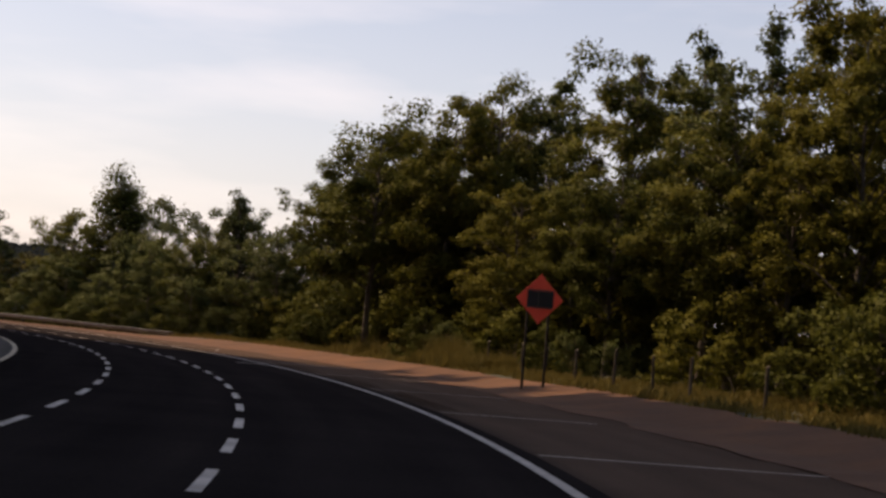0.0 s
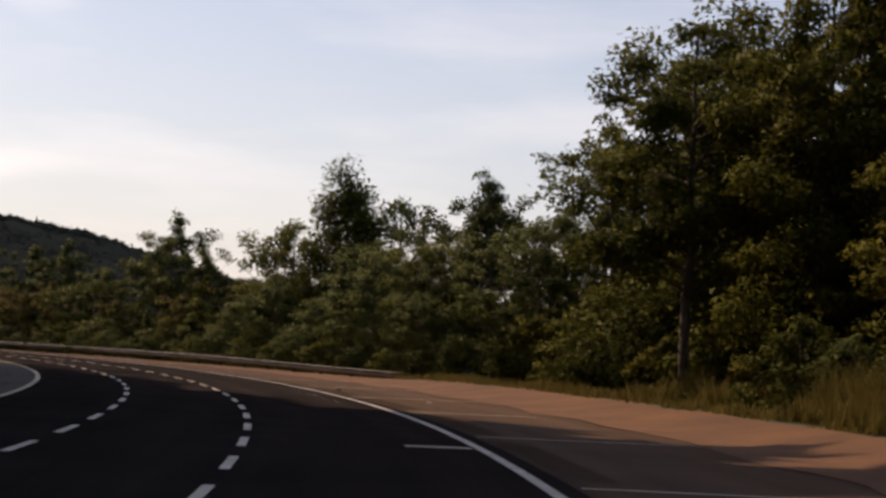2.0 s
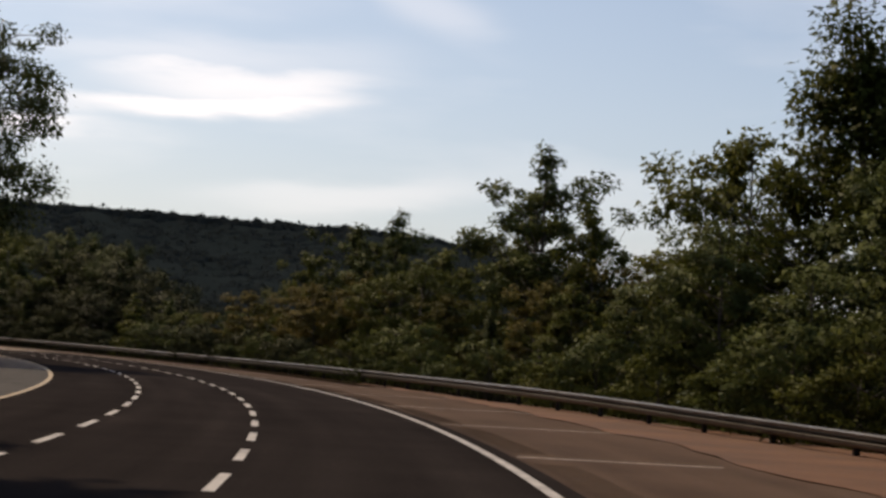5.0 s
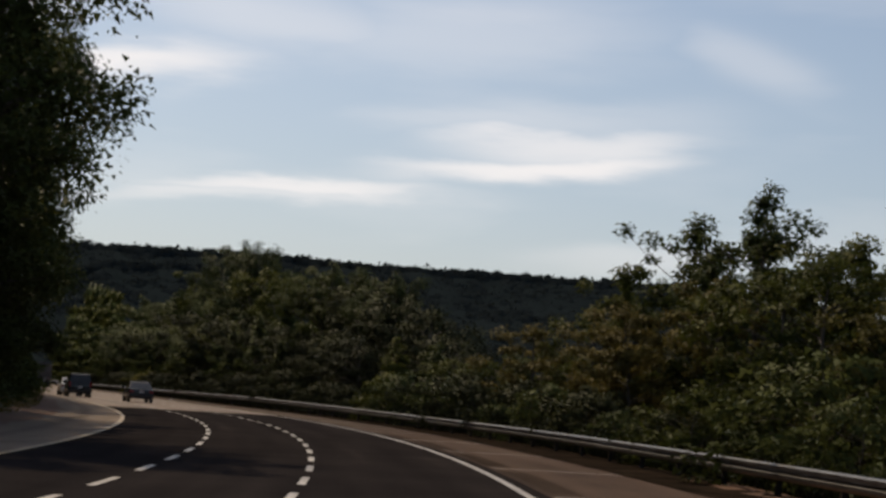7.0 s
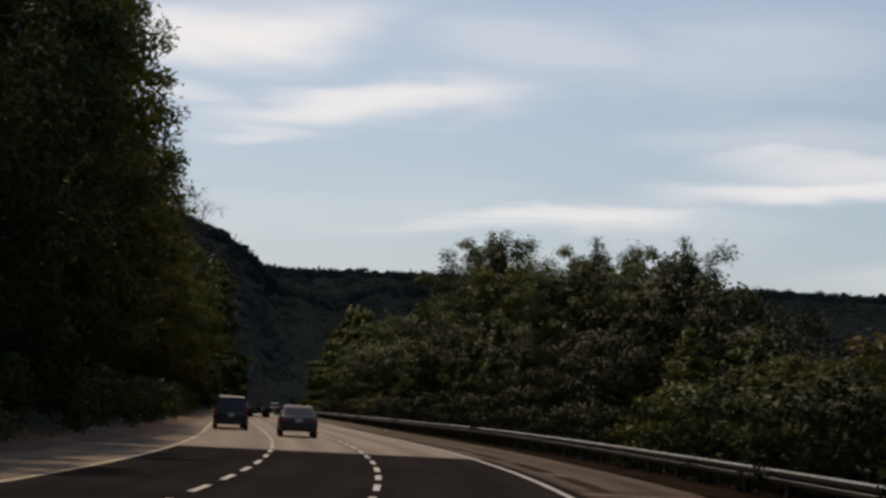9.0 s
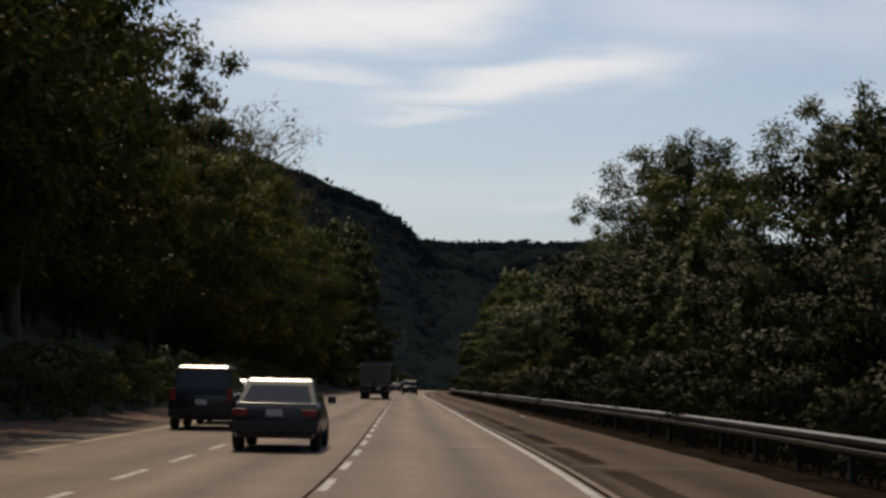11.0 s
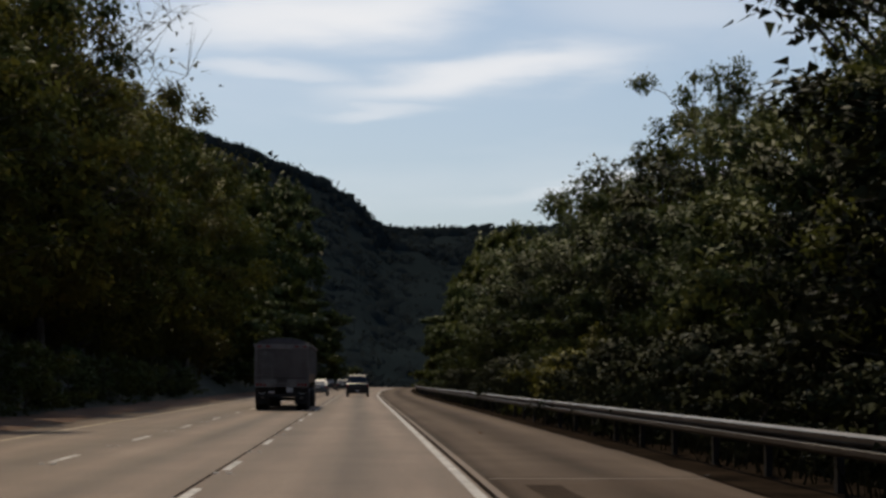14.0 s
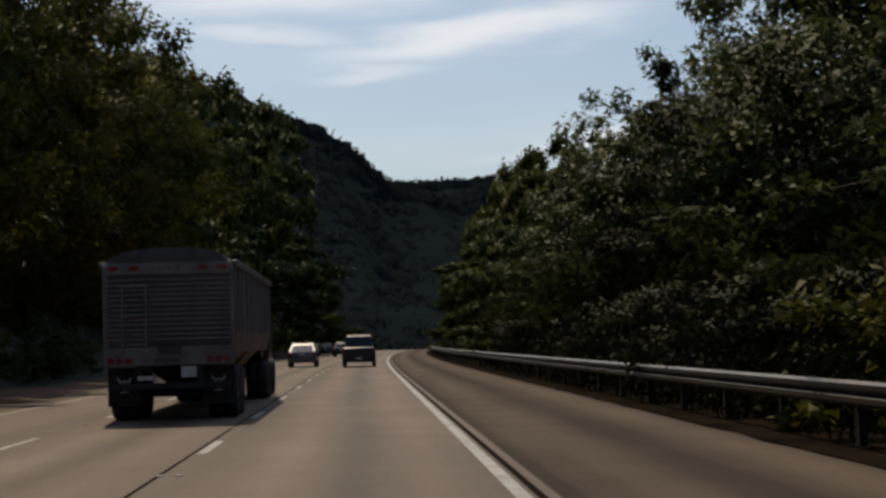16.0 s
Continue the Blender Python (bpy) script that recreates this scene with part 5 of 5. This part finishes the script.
# ---- the grain trailer and its tractor ----
def grain_truck():
    t = tagged(new("grain_truck"), "grain trailer truck with ribbed dirty aluminium tailgate and brown tarp", "truck")
    # body: flared walls, open to the tarp above
    bm = bmesh.new()
    rings = []
    for y in (0.10, 4.0, 8.0, 12.4):
        rings.append([bm.verts.new((x, y, z)) for x, z in ((-1.18, 1.30), (-1.29, 1.75), (-1.29, 3.08), (-1.22, 3.12), (1.22, 3.12), (1.29, 3.08), (1.29, 1.75), (1.18, 1.30))])
    for a, b in zip(rings, rings[1:]):
        for i in range(8):
            bm.faces.new((a[i], a[(i + 1) % 8], b[(i + 1) % 8], b[i]))
    bm.faces.new(rings[0][::-1])
    bm.faces.new(rings[-1])
    body = part("body", bm, GRIME, t, "grey smooth-sided hopper body", 0.02)
    for k in range(10):
        y = 0.7 + 1.25 * k
        for sx in (-1, 1):
            part("side_post", box(sx * 1.30 - 0.025, sx * 1.30 + 0.025, y, y + 0.09, 1.72, 3.06), TRUCK_STEEL, body)
    for sx in (-1, 1):
        part("top_rail", box(sx * 1.30 - 0.05, sx * 1.30 + 0.05, 0.06, 12.4, 3.0, 3.12), TRUCK_STEEL, body, "", 0.015)
    # hopper bottoms
    for y in (3.9, 8.6):
        bm = box(-1.1, 1.1, y - 1.9, y + 1.9, 0.62, 1.32)
        for v in bm.verts:
            if v.co.z < 1:
                v.co.x *= 0.35
                v.co.y = y + (v.co.y - y) * 0.3
        part("hopper", bm, GRIME, body, "sloping hopper bottom")
    # tailgate
    gate = part("tailgate", box(-1.27, 1.27, 0.0, 0.10, 1.46, 3.10), GRIME, t, "grimy dark tailgate with bright ribs", 0.01)
    header = part("header_panel", box(-1.22, 1.22, -0.045, 0.0, 2.86, 3.09), TRUCK_STEEL, gate, "pale header panel with marker lamps", 0.012)
    for k in range(13):
        z = 1.58 + 0.097 * k
        part("rib", box(-1.20, 1.22, -0.035, 0.0, z, z + 0.026), RIB_STEEL, gate, "", 0.006)
    for x in (-1.235, 1.235):
        part("gate_edge", box(x - 0.045, x + 0.045, -0.05, 0.02, 1.46, 3.06), TRUCK_STEEL, gate, "", 0.012)
    part("gate_bar", box(-1.0, 0.35, -0.085, -0.035, 2.24, 2.29), TRUCK_STEEL, gate, "worn cross bar", 0.012)
    for x in (-1.06, -0.66, 0.68, 1.05):
        bm = bmesh.new()
        drum(bm, (x - 0.06, -0.055, 2.985), "y", 0.042, 0.03, 14)
        drum(bm, (x + 0.06, -0.055, 2.985), "y", 0.042, 0.03, 14)
        block(bm, x - 0.06, x + 0.06, -0.069, -0.041, 2.943, 3.027)
        part("marker_lamp", bm, RED_LAMP, t, "dull red oval lamp")
    for x in (-0.16, 0.02, 0.20):
        bm = bmesh.new()
        drum(bm, (x, -0.055, 2.985), "y", 0.022, 0.02, 10)
        part("clearance_lamp", bm, RED_LAMP, t)
    # ladder
    ladder = tagged(new("ladder"), "narrow steel ladder")
    ladder.parent = t
    for x in (-0.90, -0.44):
        part("ladder_rail", box(x - 0.022, x + 0.022, -0.12, -0.075, 1.20, 2.66), TRUCK_STEEL, ladder, "", 0.008)
    for z in (1.25, 1.50, 1.78, 2.06, 2.36, 2.63):
        part("rung", box(-0.90, -0.44, -0.115, -0.08, z - 0.018, z + 0.018), TRUCK_STEEL, ladder, "", 0.006)
    # lower panel, lamps, bumper
    lower = part("lower_panel", box(-1.27, 1.27, -0.06, 0.06, 1.08, 1.45), TRUCK_STEEL, t, "pale dented lower panel", 0.015)
    part("grimy_panel", box(-0.22, 0.24, -0.085, -0.06, 1.30, 1.45), GRIME, lower, "dark grimy plate")
    part("latch_block", box(-0.30, 0.20, -0.085, -0.06, 1.14, 1.22), GRIME, lower)
    for x in (-1.13, -0.96, -0.79, 0.79, 0.96, 1.13):
        bm = bmesh.new()
        drum(bm, (x, -0.075, 1.19), "y", 0.066, 0.03, 18)
        lamp = part("tail_lamp", bm, RED_LAMP, t, "round dull red tail lamp")
        bm = bmesh.new()
        bmesh.ops.create_circle(bm, cap_ends=False, segments=18, radius=0.075, matrix=Matrix.Translation((x, -0.062, 1.19)) @ Euler((radians(90), 0, 0)).to_matrix().to_4x4())
        ring = bmesh.ops.extrude_edge_only(bm, edges=list(bm.edges))
        for v in [g for g in ring["geom"] if isinstance(g, bmesh.types.BMVert)]:
            v.co = Vector((x, -0.075, 1.19)) + (v.co - Vector((x, -0.062, 1.19))) * 0.87
        part("bezel", bm, FRAME_BLACK, lamp)
    part("bumper", box(-1.15, 1.15, -0.02, 0.10, 0.62, 0.74), FRAME_BLACK, t, "black under-ride bar", 0.015)
    for x in (-0.6, 0.6):
        part("bumper_strut", box(x - 0.05, x + 0.05, 0.0, 0.10, 0.7, 1.1), FRAME_BLACK, t)
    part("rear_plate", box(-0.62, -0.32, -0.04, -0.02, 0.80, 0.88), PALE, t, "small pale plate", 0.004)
    part("tool_box", box(0.22, 0.52, -0.03, 0.12, 0.84, 1.06), PALE, t, "dull white box", 0.01)
    # mud flaps with a worn emblem
    for x in (-0.92, 0.92):
        flap = part("mud_flap", box(x - 0.32, x + 0.32, 0.26, 0.275, 0.30, 1.05), RUBBER, t, "black rubber mud flap")
        bm = bmesh.new()
        block(bm, x - 0.13, x + 0.13, 0.254, 0.259, 0.78, 0.80)
        block(bm, x - 0.015, x + 0.015, 0.254, 0.259, 0.56, 0.80)
        block(bm, x - 0.09, x + 0.09, 0.254, 0.259, 0.56, 0.585)
        for sx in (-1, 1):
            vs = [bm.verts.new((x + sx * a, 0.2565, z)) for a, z in ((0.03, 0.72), (0.05, 0.70), (0.15, 0.86), (0.13, 0.87))]
            bm.faces.new(vs)
        part("emblem", bm, PALE, flap, "worn pale emblem")
    # arched tarp with its bows
    bm = bmesh.new()
    prev = None
    for y in np.linspace(0.02, 12.4, 14):
        row = []
        for k in range(11):
            a = -1 + 2 * k / 10
            lift = 0.30 * (1 - a * a) ** 0.8 + 0.012 * math.sin(y * 5.1 + k)
            row.append(bm.verts.new((a * 1.31, y, 3.10 + lift - (0.10 if k in (0, 10) else 0))))
        if prev:
            for k in range(10):
                bm.faces.new((prev[k], prev[k + 1], row[k + 1], row[k]))
        else:
            cap = [bm.verts.new((a.co.x, 0.02, 3.05)) for a in row]
            for k in range(10):
                bm.faces.new((row[k], row[k + 1], cap[k + 1], cap[k]))
        prev = row
    part("tarp", bm, TARP, t, "brown-grey arched tarp", smooth_it=True)
    # chassis, axles, wheels
    for x in (-0.45, 0.45):
        part("frame_rail", box(x - 0.06, x + 0.06, 0.1, 12.2, 0.95, 1.28), FRAME_BLACK, t)
    for y in (1.15, 2.40):
        bm = bmesh.new()
        drum(bm, (0, y, 0.51), "x", 0.07, 2.1, 12)
        part("axle", bm, FRAME_BLACK, t)
        for x in (-1.12, -0.80, 0.80, 1.12):
            wheel(t, x, y, 0.51, 0.27, GRIME)
    for x in (-0.7, 0.7):
        part("landing_leg", box(x - 0.06, x + 0.06, 9.9, 10.02, 0.25, 1.2), FRAME_BLACK, t)
    # tractor
    cab = tagged(new("cab"), "dark tractor cab with two exhaust stacks")
    cab.parent = t
    bm = box(-1.2, 1.2, 13.0, 15.0, 1.0, 2.85)
    for v in bm.verts:
        if v.co.z > 2 and v.co.y > 14:
            v.co.y -= 0.25
    part("cab_body", bm, CAR_DARK, cab, "", 0.08)
    part("sleeper_wall", box(-1.15, 1.15, 12.7, 13.0, 1.1, 2.95), CAR_DARK, cab, "", 0.05)
    bm = box(-0.95, 0.95, 15.0, 17.2, 1.0, 1.75)
    for v in bm.verts:
        if v.co.z > 1.5 and v.co.y > 16:
            v.co.z -= 0.2
    part("hood", bm, CAR_DARK, cab, "", 0.09)
    for x in (-1.02, 1.02):
        bm = bmesh.new()
        drum(bm, (x, 12.55, 2.35), "z", 0.09, 2.5, 14)
        drum(bm, (x, 12.50, 3.68), "z", 0.075, 0.22, 14)
        part("exhaust_stack", bm, CHROME, cab, "chrome exhaust stack")
        part("mirror", box(x * 1.36 - 0.05, x * 1.36 + 0.05, 14.8, 14.9, 1.9, 2.35), FRAME_BLACK, cab, "", 0.01)
    part("window", box(-1.0, 1.0, 14.78, 14.99, 2.0, 2.6), CAR_GLASS, cab)
    for y in (12.3, 13.5):
        for x in (-1.08, -0.78, 0.78, 1.08):
            wheel(t, x, y, 0.51, 0.27, GRIME)
    for x in (-1.02, 1.02):
        wheel(t, x, 16.6, 0.51, 0.28, CHROME)
    part("tractor_frame", box(-0.45, 0.45, 11.6, 17.0, 0.75, 1.0), FRAME_BLACK, t)
    part("front_bumper", box(-1.15, 1.15, 17.2, 17.4, 0.45, 0.85), CHROME, t, "", 0.04)
    return t


truck = grain_truck()
truck.matrix_basis = stand(374.5, -3.55)


# ---- cars ----
def car(name, label, category, paint, length, width, height, belt, stations, roof_from, roof_to, rear_glass, light_box, wheel_r, upright=0.0, bed=False):
    """A car seen from behind: lower body lofted along its length, cabin with glass, lamps, bumper and wheels. y runs forwards from the tail."""
    c = tagged(new(name), label, category)
    h = width / 2
    bm = bmesh.new()
    rings = []
    for y, top, k in stations:
        z0 = 0.28
        rings.append([bm.verts.new((x, y * length, z)) for x, z in ((-h * 0.86 * k, z0), (-h * 0.98 * k, z0 + 0.16), (-h * k, z0 + 0.36), (-h * 0.97 * k, top - 0.12), (-h * 0.90 * k, top), (h * 0.90 * k, top), (h * 0.97 * k, top - 0.12), (h * k, z0 + 0.36), (h * 0.98 * k, z0 + 0.16), (h * 0.86 * k, z0))])
    for a, b in zip(rings, rings[1:]):
        for i in range(10):
            bm.faces.new((a[i], a[(i + 1) % 10], b[(i + 1) % 10], b[i]))
    bm.faces.new(rings[0][::-1])
    bm.faces.new(rings[-1])
    body = part("body", bm, paint, c, "", 0.02, True)
    # cabin
    y0, y1 = roof_from
    y2, y3 = roof_to
    bm = bmesh.new()
    rings = []
    for y, z, k in ((y0, belt - 0.02, 0.90), (y1, height - 0.06, 0.74), (y1 + 0.12, height, 0.70), (y2 - 0.1, height, 0.70), (y2, height - 0.07, 0.73), (y3, belt - 0.02, 0.88)):
        rings.append([bm.verts.new((-h * k, y, z)), bm.verts.new((h * k, y, z)), bm.verts.new((h * 0.93, y, belt - 0.05)), bm.verts.new((-h * 0.93, y, belt - 0.05))])
    for a, b in zip(rings, rings[1:]):
        for i in range(4):
            bm.faces.new((a[i], a[(i + 1) % 4], b[(i + 1) % 4], b[i]))
    bm.faces.new(rings[0][::-1])
    bm.faces.new(rings[-1])
    part("cabin", bm, paint, c, "", 0.025)
    # rear window, a little proud of the cabin
    z0, z1 = rear_glass
    f0, f1 = (z0 - belt) / (height - 0.06 - belt), (z1 - belt) / (height - 0.06 - belt)
    ya, yb = y0 + (y1 - y0) * f0, y0 + (y1 - y0) * f1
    bm = bmesh.new()
    k0, k1 = h * 0.78, h * 0.64
    front = [bm.verts.new(p) for p in ((-k0, ya - 0.035, z0), (k0, ya - 0.035, z0), (k1, yb - 0.035, z1), (-k1, yb - 0.035, z1))]
    back = [bm.verts.new(v.co + Vector((0, 0.03, 0))) for v in front]
    bm.faces.new(front)
    bm.faces.new(back[::-1])
    for i in range(4):
        bm.faces.new((front[i], back[i], back[(i + 1) % 4], front[(i + 1) % 4]))
    part("rear_window", bm, CAR_GLASS, c, "dark tinted rear window")
    for sx in (-1, 1):
        bm = bmesh.new()
        x0 = sx * h * 0.875
        pts = [(y0 + 0.35, belt + 0.03), (y1 + 0.22, height - 0.12), (y2 - 0.12, height - 0.12), (y3 - 0.3, belt + 0.03)]
        vs = [bm.verts.new((sx * (h * (0.92 if z < belt + 0.1 else 0.745)), y, z)) for y, z in pts]
        vb = [bm.verts.new(v.co + Vector((sx * 0.012, 0, 0))) for v in vs]
        bm.faces.new(vs)
        bm.faces.new(vb[::-1])
        for i in range(4):
            bm.faces.new((vs[i], vb[i], vb[(i + 1) % 4], vs[(i + 1) % 4]))
        part("side_window", bm, CAR_GLASS, c)
        lx, lw, lz0, lz1 = light_box
        part("tail_light", box(sx * lx - lw / 2, sx * lx + lw / 2, -0.015, 0.05, lz0, lz1), RED_LAMP, c, "red tail light", 0.012)
        part("mirror", box(sx * (h + 0.09) - 0.09, sx * (h + 0.09) + 0.09, y3 - 0.55, y3 - 0.42, belt, belt + 0.16), paint, c, "", 0.02)
        for y in (length * 0.19, length * 0.81):
            wheel(c, sx * (h - 0.12), y, wheel_r, 0.22, CAR_SILVER if paint is not CAR_BLACK else CAR_DARK)
    part("rear_bumper", box(-h * 0.96, h * 0.96, -0.07, 0.12, 0.38, 0.62), FRAME_BLACK if bed else paint, c, "", 0.03)
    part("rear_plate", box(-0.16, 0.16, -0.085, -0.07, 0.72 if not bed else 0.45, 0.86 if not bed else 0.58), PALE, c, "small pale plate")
    if bed:
        part("tailgate_line", box(-h * 0.86, h * 0.86, -0.012, 0.01, 0.95, 0.98), FRAME_BLACK, c)
    return c


SUV_LINE = [(0.0, 1.0, 0.94), (0.03, 1.08, 0.99), (0.3, 1.1, 1.0), (0.72, 1.08, 1.0), (0.9, 0.98, 0.97), (1.0, 0.80, 0.88)]
SEDAN_LINE = [(0.0, 0.86, 0.92), (0.03, 0.98, 0.98), (0.18, 1.0, 1.0), (0.7, 0.95, 1.0), (0.92, 0.80, 0.96), (1.0, 0.62, 0.86)]
TRUCK_LINE = [(0.0, 1.12, 0.97), (0.02, 1.16, 1.0), (0.36, 1.16, 1.0), (0.72, 1.14, 1.0), (0.95, 1.05, 0.98), (1.0, 0.85, 0.92)]

suv = car("suv", "black boxy suv with a tinted rear window", "suv", CAR_BLACK, 4.7, 1.92, 1.82, 1.08, SUV_LINE, (0.06, 0.30), (2.9, 3.7), (1.14, 1.68), (0.80, 0.16, 0.82, 1.20), 0.37)
suv.matrix_basis = stand(272.0, -6.75)
part("roof_rack", box(-0.62, 0.62, 0.8, 2.4, 1.84, 1.87), FRAME_BLACK, suv, "thin roof rack", 0.01)
sedan_white = car("car", "white sedan ahead of the black suv", "car", CAR_WHITE, 4.6, 1.82, 1.46, 0.96, SEDAN_LINE, (0.55, 1.25), (2.7, 3.5), (1.0, 1.34), (0.70, 0.30, 0.72, 0.86), 0.33)
sedan_white.matrix_basis = stand(278.6, -6.85)
sedan_dark = car("car", "dark sedan in the middle lane", "car", CAR_DARK, 4.6, 1.82, 1.48, 0.96, SEDAN_LINE, (0.55, 1.25), (2.7, 3.5), (1.0, 1.34), (0.70, 0.30, 0.72, 0.86), 0.33)
sedan_dark.matrix_basis = stand(258.0, -3.6)
sedan_silver = car("car", "silver sedan with sky gleaming on its rear window", "car", CAR_SILVER, 4.6, 1.82, 1.46, 0.96, SEDAN_LINE, (0.45, 1.35), (2.7, 3.5), (1.0, 1.36), (0.70, 0.30, 0.72, 0.86), 0.33)
sedan_silver.matrix_basis = stand(446.0, -3.7)
pickup = car("pickup", "dark grey pickup truck with its tailgate closed", "pickup truck", CAR_BROWN, 5.6, 1.98, 1.86, 1.16, TRUCK_LINE, (2.15, 2.35), (3.5, 4.2), (1.22, 1.72), (0.86, 0.14, 0.80, 1.10), 0.40, bed=True)
pickup.matrix_basis = stand(440.0, -0.15)
copy_thing(sedan_dark, stand(520, -3.6))
copy_thing(sedan_dark, stand(548, -6.9))
copy_thing(suv, stand(562, -3.5))


# ---- litter on the shoulder ----
def litter(seed, s, u, size, mat, label):
    """A torn scrap: a crumpled sheet with thickness."""
    rr = random.Random(seed)
    bm = bmesh.new()
    n = 9
    ring = [bm.verts.new((math.cos(6.283 * k / n) * size * rr.uniform(0.5, 1.1), math.sin(6.283 * k / n) * size * rr.uniform(0.4, 0.9), rr.uniform(0.005, 0.35 * size))) for k in range(n)]
    top = bm.verts.new((0, 0, size * 0.4))
    for k in range(n):
        bm.faces.new((ring[k], ring[(k + 1) % n], top))
    low = [bm.verts.new((v.co.x, v.co.y, 0.0)) for v in ring]
    for k in range(n):
        bm.faces.new((ring[k], low[k], low[(k + 1) % n], ring[(k + 1) % n]))
    bm.faces.new(low)
    root = tagged(new("litter"), label, "litter", "litter on the shoulder")
    part("scrap", bm, mat, root)
    root.matrix_basis = stand(s, u, 0.0, rr.uniform(0, 360))


for k, (s, u) in enumerate(((79.6, 3.3), (83.2, 3.7), (93.7, 2.7), (77.0, 5.2), (95.2, 3.0), (303.5, 4.6), (320.0, 5.4), (340.5, 3.4), (60.2, 7.4), (56.0, 6.9))):
    litter(k, s, u, 0.06 + 0.03 * (k % 3), (RUBBER, PALE, RUBBER, DIRT)[k % 4] if k != 5 else PALE, ("scrap of black tyre rubber lying on the concrete", "pale scrap of litter lying on the concrete", "scrap of black tyre rubber lying on the concrete", "clod of brown dirt lying on the concrete")[k % 4] if k != 5 else "pale scrap of litter lying on the concrete")
